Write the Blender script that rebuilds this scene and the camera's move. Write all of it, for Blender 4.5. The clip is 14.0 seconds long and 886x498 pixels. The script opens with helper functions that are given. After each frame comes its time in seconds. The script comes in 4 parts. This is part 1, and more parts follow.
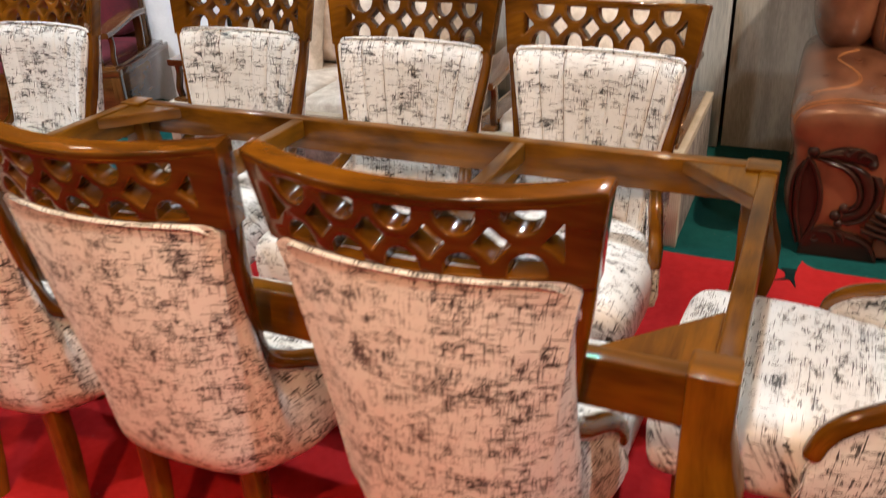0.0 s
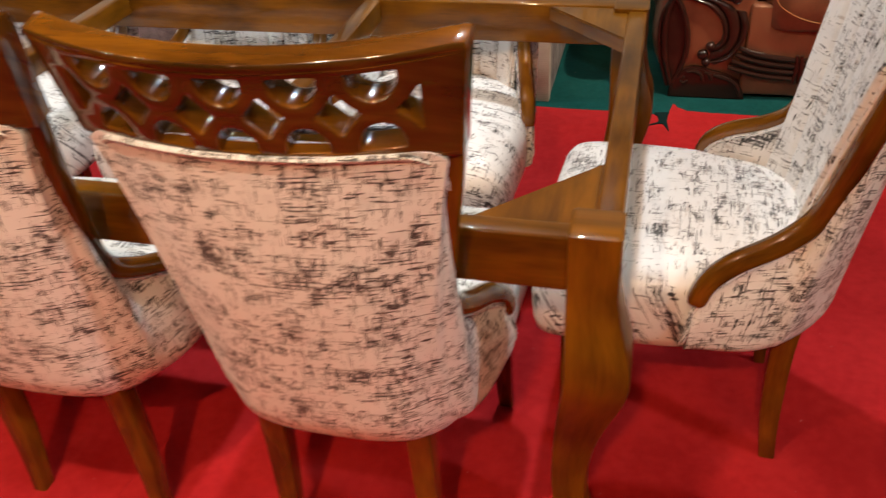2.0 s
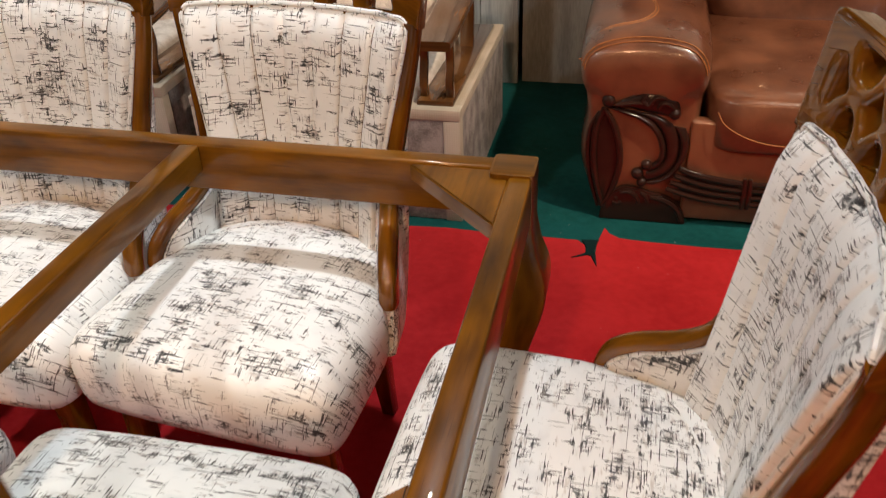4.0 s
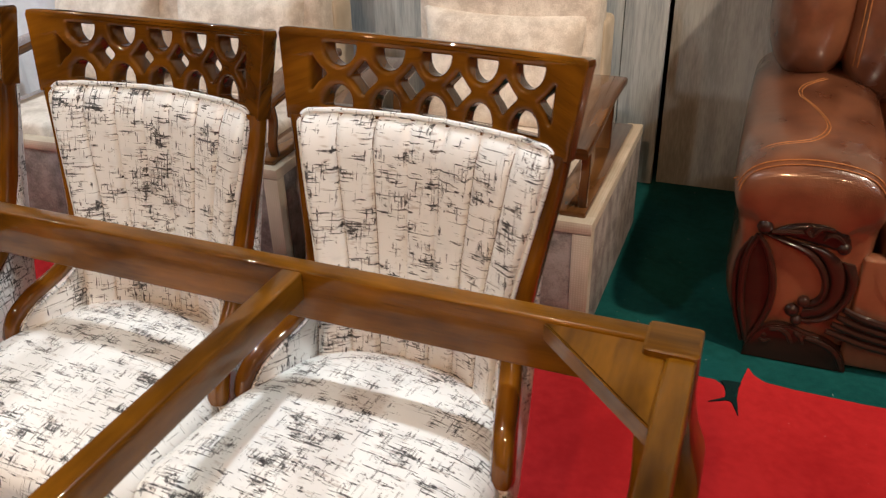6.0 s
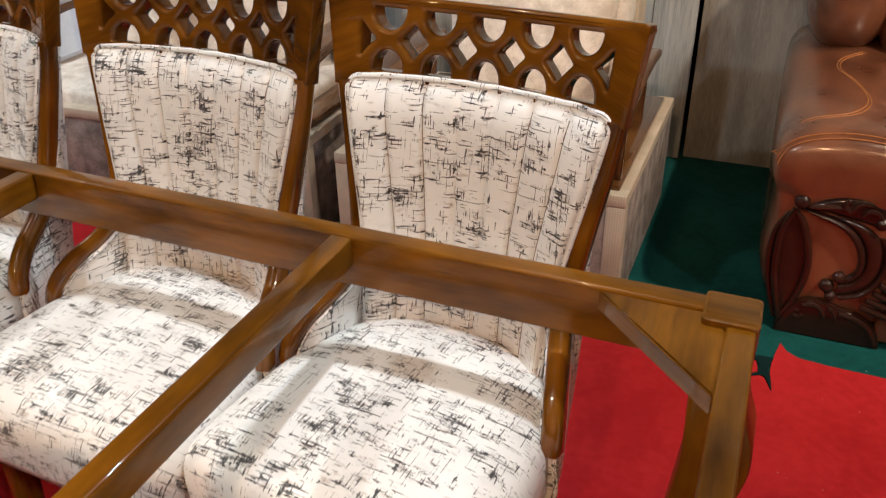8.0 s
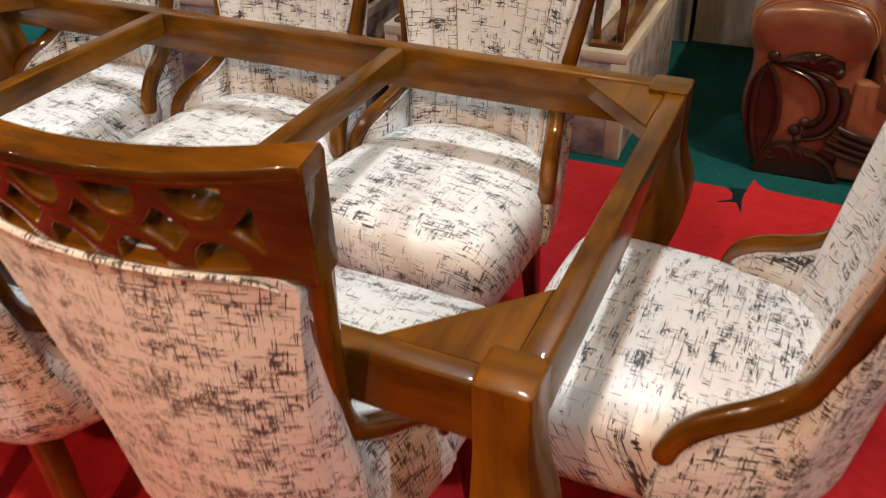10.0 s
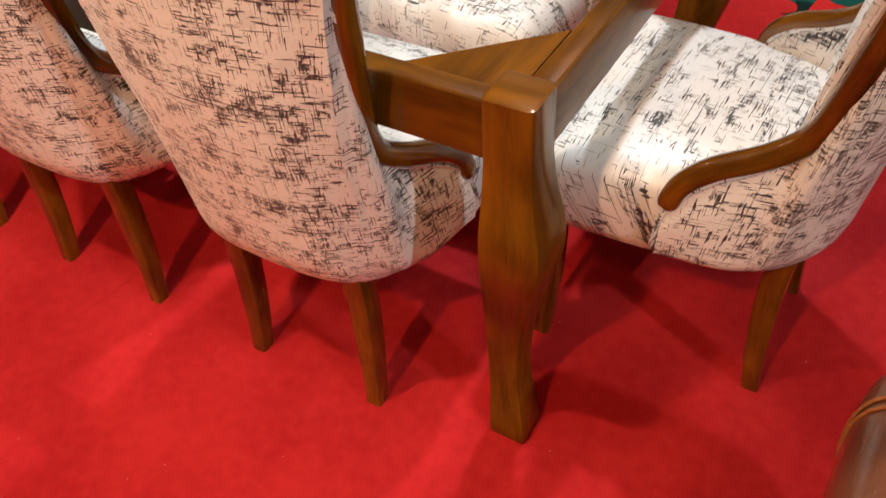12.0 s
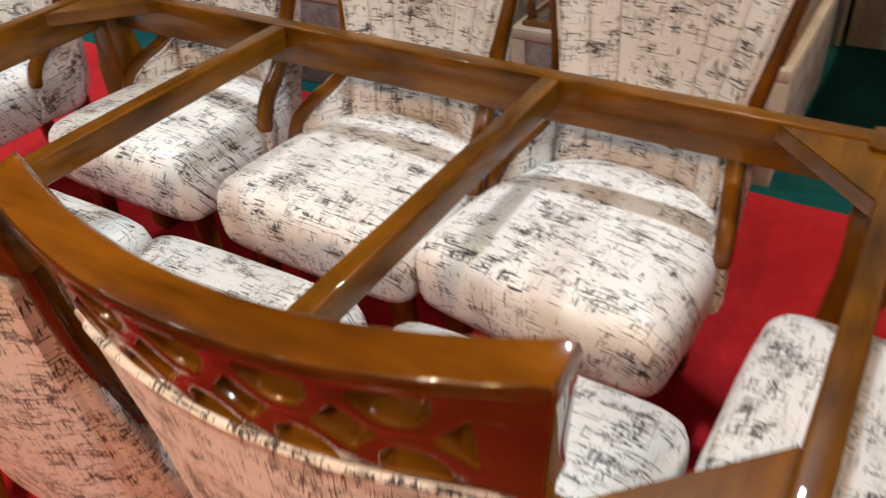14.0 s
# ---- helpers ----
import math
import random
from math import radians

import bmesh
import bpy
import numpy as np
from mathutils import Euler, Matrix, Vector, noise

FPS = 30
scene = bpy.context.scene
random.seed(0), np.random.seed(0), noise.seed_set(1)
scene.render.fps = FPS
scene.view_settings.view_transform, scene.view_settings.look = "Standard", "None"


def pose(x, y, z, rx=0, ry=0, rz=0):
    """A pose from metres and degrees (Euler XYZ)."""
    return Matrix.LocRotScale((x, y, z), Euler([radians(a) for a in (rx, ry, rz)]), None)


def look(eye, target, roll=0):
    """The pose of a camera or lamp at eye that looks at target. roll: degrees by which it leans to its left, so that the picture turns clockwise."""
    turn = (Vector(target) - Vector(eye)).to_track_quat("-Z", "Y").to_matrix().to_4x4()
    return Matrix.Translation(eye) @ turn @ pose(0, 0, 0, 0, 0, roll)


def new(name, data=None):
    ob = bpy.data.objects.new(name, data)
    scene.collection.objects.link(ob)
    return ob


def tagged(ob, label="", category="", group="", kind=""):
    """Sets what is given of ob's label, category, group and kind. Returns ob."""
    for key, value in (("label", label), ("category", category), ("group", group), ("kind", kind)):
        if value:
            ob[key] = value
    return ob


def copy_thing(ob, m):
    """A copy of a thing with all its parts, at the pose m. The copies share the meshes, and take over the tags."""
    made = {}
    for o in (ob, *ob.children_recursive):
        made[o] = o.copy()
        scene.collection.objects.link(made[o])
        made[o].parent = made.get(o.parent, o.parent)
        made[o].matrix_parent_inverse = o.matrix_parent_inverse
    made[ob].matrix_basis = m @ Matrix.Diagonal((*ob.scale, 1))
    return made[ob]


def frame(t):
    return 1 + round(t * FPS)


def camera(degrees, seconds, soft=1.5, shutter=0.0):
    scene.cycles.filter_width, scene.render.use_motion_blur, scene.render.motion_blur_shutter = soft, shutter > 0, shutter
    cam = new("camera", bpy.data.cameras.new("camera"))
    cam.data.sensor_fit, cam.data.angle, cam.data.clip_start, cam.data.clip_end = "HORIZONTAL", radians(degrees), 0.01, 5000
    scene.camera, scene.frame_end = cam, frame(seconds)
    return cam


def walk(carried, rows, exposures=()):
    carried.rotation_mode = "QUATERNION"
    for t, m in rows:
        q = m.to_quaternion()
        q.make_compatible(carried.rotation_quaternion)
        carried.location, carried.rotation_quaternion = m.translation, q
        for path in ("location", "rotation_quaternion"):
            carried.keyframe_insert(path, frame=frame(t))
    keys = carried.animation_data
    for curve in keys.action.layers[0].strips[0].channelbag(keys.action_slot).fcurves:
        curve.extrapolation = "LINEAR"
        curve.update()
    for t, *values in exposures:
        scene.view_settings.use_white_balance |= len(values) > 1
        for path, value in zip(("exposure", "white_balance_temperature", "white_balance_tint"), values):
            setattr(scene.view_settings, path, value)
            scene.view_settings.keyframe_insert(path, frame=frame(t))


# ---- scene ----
cam = camera(56.8, 14.0, 1.2, 0.45)
PATH = [
    (0, (1.03, -1.559, 1.495), (0.276, 0.065, 0.604), -2.8),
    (0.5, (0.935, -1.663, 1.463), (0.255, -0.062, 0.477), -4.0),
    (1, (0.893, -1.667, 1.447), (0.28, -0.089, 0.381), -3.7),
    (1.5, (0.922, -1.599, 1.432), (0.42, -0.029, 0.298), -4.9),
    (2, (1.021, -1.439, 1.431), (0.566, 0.117, 0.26), -4.4),
    (2.5, (1.119, -1.308, 1.444), (0.689, 0.237, 0.249), -2.4),
    (3, (1.132, -1.182, 1.428), (0.75, 0.391, 0.253), -2.3),
    (3.2, (1.12, -1.094, 1.429), (0.784, 0.505, 0.275), -2.6),
    (5.3, (1.197, -0.652, 1.404), (0.567, 0.954, 0.393), -1.2),
    (5.5, (1.156, -0.633, 1.415), (0.504, 0.974, 0.419), -0.9),
    (6, (1.024, -0.566, 1.433), (0.361, 1.064, 0.484), -1.5),
    (6.5, (0.951, -0.54, 1.422), (0.322, 1.097, 0.461), -1.3),
    (7, (0.931, -0.525, 1.418), (0.306, 1.1, 0.432), -1.2),
    (7.5, (0.926, -0.545, 1.417), (0.29, 1.061, 0.408), -1.1),
    (8, (0.958, -0.592, 1.419), (0.287, 1.004, 0.418), -1.1),
    (8.5, (1.033, -0.728, 1.413), (0.333, 0.802, 0.33), -2.1),
    (8.7, (1.051, -0.772, 1.421), (0.356, 0.727, 0.293), -2.8),
    (10.8, (1.328, -1.28, 1.455), (0.59, 0.184, 0.31), -2.2),
    (11, (1.352, -1.287, 1.463), (0.621, 0.151, 0.28), -2.7),
    (11.5, (1.381, -1.275, 1.379), (0.597, 0.047, 0.099), -3.3),
    (12, (1.36, -1.267, 1.362), (0.574, -0.072, -0.037), -4.4),
    (12.5, (1.339, -1.25, 1.376), (0.542, -0.091, -0.046), -7.0),
    (13, (1.196, -1.142, 1.42), (0.428, 0.102, 0.055), -7.7),
    (13.5, (1.055, -1.085, 1.447), (0.281, 0.288, 0.216), -5.6),
    (14, (0.963, -0.943, 1.453), (0.08, 0.41, 0.275), -4.0),
]
walk(cam, [(t, look(eye, target, roll)) for t, eye, target, roll in PATH],
     exposures=[(0, 0.03), (1, -0.05), (2, -0.04), (2.5, 0.12), (3, -0.09), (5.5, -0.19), (7, -0.23), (8, -0.18), (8.5, -0.30), (10.8, -0.05), (12, 0.05), (12.5, -0.12), (13, -0.33), (13.5, -0.22), (14, -0.26)])

# ---- world and light ----
world = bpy.data.worlds.new("world")
scene.world = world
world.use_nodes = True
world.node_tree.nodes["Background"].inputs["Color"].default_value = (0.9, 0.95, 1.0, 1)
world.node_tree.nodes["Background"].inputs["Strength"].default_value = 0.03
CEILING = 3.3
WARM, COOL, AMBER = (1.0, 0.83, 0.64), (0.91, 0.97, 1.0), (1.0, 0.55, 0.28)
LAMPS = [
    # x, y, watts, the spot on the floor that it is turned to, tint
    (0.7, 1.0, 238, (0.4, -1.4), COOL),
    (0.2, -1.45, 240, (0.05, -1.75), (1.0, 0.77, 0.54)),
    (4.1, -1.4, 290, (0.8, -0.2), (0.92, 0.97, 0.95)),
    (-1.25, -0.9, 190, (-0.5, 1.8), (0.92, 0.96, 0.92)),
    # added fill that brightens the curtains and box sofa, no known source
    (-2.8, 0.9, 490, (-1.9, 2.0), COOL),
    (2.6, 0.8, 640, (1.5, 3.7), WARM),
    (0.85, -2.9, 350, (-0.05, 0.7), AMBER),
    # weak lamps spread for lacquer glints; the first two double as added fill
    (2.2, -2.5, 85, (1.6, -0.2), AMBER),
    (-0.9, -3.3, 50, (0.1, 0.9), AMBER),
    (-2.6, -2.2, 36, (-0.6, 0.3), COOL),
]
for lx, ly, watts, (ax, ay), tint in LAMPS:
    data = bpy.data.lights.new("downlight_or_fill", "SPOT")
    data.energy, data.color = watts, tint
    data.spot_size, data.spot_blend, data.shadow_soft_size = radians(95), 0.7, 0.06
    new("downlight_or_fill", data).matrix_world = look((lx, ly, CEILING - 0.09), (ax, ay, 0.3))


# ---- materials ----
def shader(name):
    m = bpy.data.materials.new(name)
    m.use_nodes = True
    t = m.node_tree
    return m, t, t.nodes["Principled BSDF"]


def node(t, kind, **values):
    n = t.nodes.new(kind)
    for key, value in values.items():
        if key in n.inputs:
            n.inputs[key].default_value = value
    return n


def math_node(t, op, a, b=None, clamp=False):
    n = t.nodes.new("ShaderNodeMath")
    n.operation, n.use_clamp = op, clamp
    for k, v in enumerate((a, b)):
        if v is None:
            continue
        if isinstance(v, (int, float)):
            n.inputs[k].default_value = v
        else:
            t.links.new(v, n.inputs[k])
    return n.outputs[0]


def ramp(t, value, low, high):
    n = t.nodes.new("ShaderNodeMapRange")
    n.interpolation_type = "SMOOTHSTEP"
    t.links.new(value, n.inputs["Value"])
    n.inputs["From Min"].default_value, n.inputs["From Max"].default_value = low, high
    return n.outputs["Result"]


def mix(t, factor, a, b):
    n = t.nodes.new("ShaderNodeMix")
    n.data_type = "RGBA"
    for key, v in ((0, factor), (6, a), (7, b)):
        if isinstance(v, (int, float)):
            n.inputs[key].default_value = v
        elif isinstance(v, tuple):
            n.inputs[key].default_value = (*v, 1)
        else:
            t.links.new(v, n.inputs[key])
    return n.outputs[2]


def coords(t, scale, kind="UV", shift=True):
    """Texture coordinates in metres times scale, moved at random from object to object."""
    c = t.nodes.new("ShaderNodeTexCoord")
    m = t.nodes.new("ShaderNodeMapping")
    out = c.outputs[kind]
    if shift:
        info = t.nodes.new("ShaderNodeObjectInfo")
        add = t.nodes.new("ShaderNodeVectorMath")
        add.operation = "MULTIPLY_ADD"
        t.links.new(info.outputs["Random"], add.inputs[0])
        add.inputs[1].default_value = (3.7, 5.3, 2.1)
        t.links.new(out, add.inputs[2])
        out = add.outputs[0]
    t.links.new(out, m.inputs["Vector"])
    m.inputs["Scale"].default_value = scale if isinstance(scale, tuple) else (scale,) * 3
    return m.outputs["Vector"]


def noise_tex(t, vector, scale=1.0, detail=3.0, rough=0.55):
    n = node(t, "ShaderNodeTexNoise", Scale=scale, Detail=detail, Roughness=rough)
    t.links.new(vector, n.inputs["Vector"])
    return n.outputs["Fac"]


def bump(t, b, height, strength, distance=0.002):
    n = node(t, "ShaderNodeBump", Strength=strength, Distance=distance)
    t.links.new(height, n.inputs["Height"])
    t.links.new(n.outputs["Normal"], b.inputs["Normal"])


def fabric_material(name, sparse=0.0):
    """White velvet printed with dry brush strokes that cross each other in drifting clusters; sparse thins them out."""
    m, t, b = shader(name)

    def tex(sx, sy, detail=1, rough=0.5):
        return noise_tex(t, coords(t, (sx, sy, 1)), 1, detail, rough)

    def lift(value, by, centre=0.5):
        return math_node(t, "MULTIPLY", math_node(t, "SUBTRACT", value, centre), by)
    cloud = tex(9, 15, 3, 0.6)
    knot = tex(26, 48, 3, 0.65)
    drift = math_node(t, "ADD", lift(cloud, 0.50), lift(knot, 0.50))
    # long thin strokes across, shorter ones along, and dry dabs where the clusters are thickest
    across = math_node(t, "ADD", tex(20, 290, 1), drift)
    along = math_node(t, "ADD", tex(310, 26, 1), drift)
    dab = math_node(t, "ADD", tex(95, 170, 2, 0.6), math_node(t, "MULTIPLY", drift, 1.25))
    ink = math_node(t, "MAXIMUM", ramp(t, across, 0.604 + sparse, 0.628 + sparse), math_node(t, "MULTIPLY", ramp(t, along, 0.606 + sparse * 1.3, 0.630 + sparse * 1.3), 0.97))
    ink = math_node(t, "MAXIMUM", ink, ramp(t, dab, 0.66 + sparse * 0.4, 0.70 + sparse * 0.4))
    # single long scratches that stray outside the clusters
    stray = math_node(t, "MAXIMUM", ramp(t, tex(8, 300), 0.70, 0.73), ramp(t, tex(320, 11), 0.70, 0.73))
    ink = math_node(t, "MAXIMUM", ink, math_node(t, "MULTIPLY", stray, 0.75))
    # the brush skips: strokes break into dashes and dots
    skips = math_node(t, "MULTIPLY", ramp(t, tex(75, 75, 2), 0.34, 0.46), math_node(t, "ADD", math_node(t, "MULTIPLY", ramp(t, tex(300, 300, 1), 0.32, 0.50), 0.4), 0.6))
    ink = math_node(t, "MULTIPLY", ink, math_node(t, "ADD", math_node(t, "MULTIPLY", skips, 0.70), 0.30))
    pale = math_node(t, "MULTIPLY", ramp(t, tex(16, 22, 2), 0.54, 0.70), 0.30)
    pigment = mix(t, pale, (0.012, 0.011, 0.013), mix(t, ramp(t, tex(11, 11, 1), 0.44, 0.56), (0.13, 0.13, 0.19), (0.17, 0.11, 0.08)))
    wash = math_node(t, "MULTIPLY", ramp(t, math_node(t, "ADD", tex(18, 34, 3), lift(cloud, 0.5)), 0.50, 0.72), 0.36)
    tint = math_node(t, "MULTIPLY", ramp(t, math_node(t, "ADD", tex(34, 130, 2), drift), 0.57, 0.74), 0.50)
    base = mix(t, wash, (0.82, 0.825, 0.815), (0.56, 0.575, 0.59))
    base = mix(t, tint, base, (0.36, 0.285, 0.24))
    t.links.new(mix(t, ink, base, pigment), b.inputs["Base Color"])
    b.inputs["Roughness"].default_value = 0.33
    b.inputs["Sheen Weight"].default_value = 0.2
    weave = tex(700, 700)
    soft = noise_tex(t, coords(t, (1, 1, 1)), 14, 2)
    bump(t, b, math_node(t, "ADD", math_node(t, "MULTIPLY", weave, 0.12), soft), 0.5, 0.004)
    return m


def wood_material(name, dark, light, rough=0.25, coat=1.0, kind="UV", gloss=0.035, contrast=(0.36, 0.76), wavy=0.2):
    """Stained wood with soft streaks and clouds under a thick lacquer that has run a little."""
    m, t, b = shader(name)
    warp = noise_tex(t, coords(t, (4, 9, 9), kind), 1, 2)
    lines = noise_tex(t, coords(t, (2.0, 46, 46), kind), 1, 3, 0.6)
    streak = noise_tex(t, coords(t, (5, 24, 24), kind), 1, 3, 0.65)
    pores = noise_tex(t, coords(t, (14, 520, 520), kind), 1, 1)
    broad = noise_tex(t, coords(t, (5, 7, 7), kind), 1, 2)
    v = math_node(t, "ADD", math_node(t, "MULTIPLY", broad, 0.40), math_node(t, "MULTIPLY", streak, 0.36))
    v = math_node(t, "ADD", v, math_node(t, "MULTIPLY", lines, 0.12))
    v = math_node(t, "ADD", v, math_node(t, "MULTIPLY", warp, 0.16))
    v = math_node(t, "SUBTRACT", v, math_node(t, "MULTIPLY", ramp(t, pores, 0.62, 0.78), 0.05))
    t.links.new(mix(t, ramp(t, v, contrast[0], contrast[1]), dark, light), b.inputs["Base Color"])
    b.inputs["Specular IOR Level"].default_value = 0.1
    b.inputs["Roughness"].default_value = rough
    b.inputs["Coat Weight"].default_value = coat
    b.inputs["Coat Roughness"].default_value = gloss
    b.inputs["Coat IOR"].default_value = 1.55
    runs = noise_tex(t, coords(t, 1, kind), 26, 2)
    peel = noise_tex(t, coords(t, 1, kind), 120, 1)
    bump(t, b, math_node(t, "ADD", runs, math_node(t, "MULTIPLY", peel, 0.16)), wavy, 0.003)
    return m


def carpet_material(name, low, high):
    m, t, b = shader(name)
    nap = noise_tex(t, coords(t, 1, "Object", False), 420, 2)
    worn = noise_tex(t, coords(t, 1, "Object", False), 3.2, 4)
    mid = noise_tex(t, coords(t, 1, "Object", False), 38, 3)
    v = math_node(t, "ADD", math_node(t, "MULTIPLY", worn, 0.5), math_node(t, "ADD", math_node(t, "MULTIPLY", mid, 0.25), math_node(t, "MULTIPLY", nap, 0.25)))
    col = mix(t, ramp(t, v, 0.36, 0.64), low, high)
    lint = ramp(t, noise_tex(t, coords(t, 1, "Object", False), 95, 1), 0.79, 0.81)
    t.links.new(mix(t, math_node(t, "MULTIPLY", lint, 0.5), col, (0.5, 0.4, 0.36)), b.inputs["Base Color"])
    b.inputs["Roughness"].default_value = 0.95
    b.inputs["Specular IOR Level"].default_value = 0.05
    b.inputs["Sheen Weight"].default_value = 0.02
    bump(t, b, math_node(t, "ADD", nap, math_node(t, "MULTIPLY", worn, 3.0)), 0.5, 0.003)
    return m


def leather_material(name, low, high):
    m, t, b = shader(name)
    cells = node(t, "ShaderNodeTexVoronoi", Scale=260)
    t.links.new(coords(t, 1, "Object", False), cells.inputs["Vector"])
    worn = noise_tex(t, coords(t, 1, "Object", False), 6, 4)
    t.links.new(mix(t, ramp(t, worn, 0.35, 0.68), low, high), b.inputs["Base Color"])
    b.inputs["Roughness"].default_value = 0.3
    t.links.new(math_node(t, "ADD", math_node(t, "MULTIPLY", worn, 0.2), 0.2), b.inputs["Roughness"])
    b.inputs["Coat Weight"].default_value = 0.9
    b.inputs["Coat Roughness"].default_value = 0.11
    folds = math_node(t, "ADD", noise_tex(t, coords(t, 1, "Object", False), 9, 3), math_node(t, "MULTIPLY", noise_tex(t, coords(t, (26, 9, 26), "Object", False), 1, 2), 0.22))
    bump(t, b, math_node(t, "ADD", math_node(t, "MULTIPLY", cells.outputs["Distance"], 0.2), folds), 0.32, 0.006)
    return m


def woven_material(name, low, high, pitch=160.0):
    m, t, b = shader(name)
    u = node(t, "ShaderNodeTexWave", Scale=pitch / 6.28, Distortion=1.2)
    u.inputs["Detail Scale"].default_value = 3
    v = node(t, "ShaderNodeTexWave", Scale=pitch / 6.28, Distortion=1.2)
    u.bands_direction, v.bands_direction = "X", "Y"
    for w in (u, v):
        t.links.new(coords(t, 1, "UV", False), w.inputs["Vector"])
    weave = math_node(t, "MULTIPLY", u.outputs["Fac"], v.outputs["Fac"])
    stain = noise_tex(t, coords(t, 1, "UV"), 7, 4)
    f = math_node(t, "ADD", math_node(t, "MULTIPLY", weave, 0.45), math_node(t, "MULTIPLY", ramp(t, stain, 0.3, 0.7), 0.55))
    t.links.new(mix(t, f, low, high), b.inputs["Base Color"])
    b.inputs["Roughness"].default_value = 0.85
    bump(t, b, weave, 0.3, 0.002)
    return m


def mottled_material(name, low, high, scale=8.0, rough=0.7, relief=0.2, kind="Object", stretch=(1, 1, 1), metal=0.0):
    m, t, b = shader(name)
    big = noise_tex(t, coords(t, stretch, kind), scale, 4, 0.6)
    small = noise_tex(t, coords(t, stretch, kind), scale * 14, 3)
    v = math_node(t, "ADD", math_node(t, "MULTIPLY", big, 0.7), math_node(t, "MULTIPLY", small, 0.3))
    t.links.new(mix(t, ramp(t, v, 0.34, 0.66), low, high), b.inputs["Base Color"])
    b.inputs["Roughness"].default_value = rough
    b.inputs["Metallic"].default_value = metal
    bump(t, b, v, relief, 0.004)
    return m


FABRIC = fabric_material("printed velvet")
FABRIC_SPARSE = fabric_material("sparsely printed velvet", 0.034)
SEAM = mottled_material("seam thread", (0.12, 0.085, 0.065), (0.24, 0.175, 0.135), 80, 0.8)
WOOD = wood_material("lacquered golden brown wood", (0.050, 0.0148, 0.0011), (0.305, 0.112, 0.0075), gloss=0.022, contrast=(0.36, 0.78), wavy=0.12)
# the chair wood again, darker and redder: shade put into the colour
WOOD_SHADED = wood_material("shaded darker red copy of the chair wood", (0.034, 0.0142, 0.0018), (0.138, 0.0600, 0.0078))
WOOD_TABLE = wood_material("brown lacquered table wood", (0.030, 0.0095, 0.0008), (0.310, 0.118, 0.0062), 0.35, 0.42, "UV", 0.022, (0.28, 0.84), 0.09)
WOOD_DARK = wood_material("dark stained carved wood", (0.017, 0.0062, 0.0042), (0.036, 0.0130, 0.0082), 0.4, 0.7, "Object", 0.12)
WOOD_ARM = wood_material("brown lacquered armchair wood", (0.048, 0.0165, 0.005), (0.190, 0.078, 0.020))
RED = carpet_material("red needle felt carpet", (0.355, 0.0120, 0.0152), (0.505, 0.0228, 0.0262))
GREEN = carpet_material("dark green carpet", (0.0032, 0.048, 0.047), (0.008, 0.084, 0.079))
LEATHER = leather_material("chestnut brown leather", (0.094, 0.0315, 0.0150), (0.188, 0.068, 0.0320))
STITCH = mottled_material("orange stitching", (0.26, 0.09, 0.025), (0.40, 0.15, 0.04), 90, 0.6)
JUTE = woven_material("beige jute weave", (0.36, 0.29, 0.21), (0.62, 0.52, 0.41), 260.0)
LINEN = mottled_material("pale linen cushion cover", (0.50, 0.42, 0.35), (0.78, 0.70, 0.62), 14, 0.7, 0.4)
PLUSH = mottled_material("taupe plush", (0.13, 0.105, 0.095), (0.33, 0.275, 0.25), 13, 0.9, 0.5)
PLYWOOD = mottled_material("grey weathered wall board", (0.26, 0.28, 0.29), (0.50, 0.52, 0.52), 2.2, 0.75, 0.4, "Object", (7, 3, 0.45))
PLYWOOD_WARM = mottled_material("warm grey wall board", (0.22, 0.215, 0.20), (0.38, 0.37, 0.34), 2.4, 0.8, 0.35, "Object", (4, 3, 0.6))
PLASTER = mottled_material("grey plaster", (0.07, 0.07, 0.07), (0.11, 0.11, 0.11), 3, 0.9, 0.2)
CEILING_PAINT = mottled_material("ceiling paint", (0.045, 0.045, 0.045), (0.07, 0.07, 0.07), 2, 0.9, 0.1)
BURGUNDY = mottled_material("burgundy curtain cloth", (0.07, 0.006, 0.014), (0.14, 0.012, 0.024), 6, 0.8)
WHITE_CLOTH = mottled_material("white curtain cloth", (0.76, 0.78, 0.84), (0.86, 0.88, 0.93), 5, 0.8)
BLACK = mottled_material("black paint", (0.01, 0.01, 0.01), (0.025, 0.025, 0.025), 20, 0.5)
# near-black green that stands for the shade inside the carpet tear
TEAR_SHADE = carpet_material("dark green shade in the carpet tear", (0.003, 0.012, 0.014), (0.005, 0.022, 0.022))
LINING = mottled_material("black dust cloth", (0.012, 0.011, 0.010), (0.03, 0.028, 0.026), 30, 0.95)


def glow_material(name, color, strength):
    m, t, b = shader(name)
    b.inputs["Emission Color"].default_value = (*color, 1)
    b.inputs["Emission Strength"].default_value = strength
    return m


LENS = glow_material("lamp lens", (1.0, 0.93, 0.83), 12.0)


# ---- mesh helpers ----
def finish(name, bm, material, angle=40):
    mesh = bpy.data.meshes.new(name)
    bmesh.ops.recalc_face_normals(bm, faces=bm.faces[:])
    if bm.calc_volume(signed=True) < 0 and all(e.is_manifold for e in bm.edges):
        bmesh.ops.reverse_faces(bm, faces=bm.faces[:])
    bm.to_mesh(mesh)
    bm.free()
    mesh.materials.append(material)
    mesh.polygons.foreach_set("use_smooth", [True] * len(mesh.polygons))
    mesh.set_sharp_from_angle(angle=radians(angle))
    return mesh


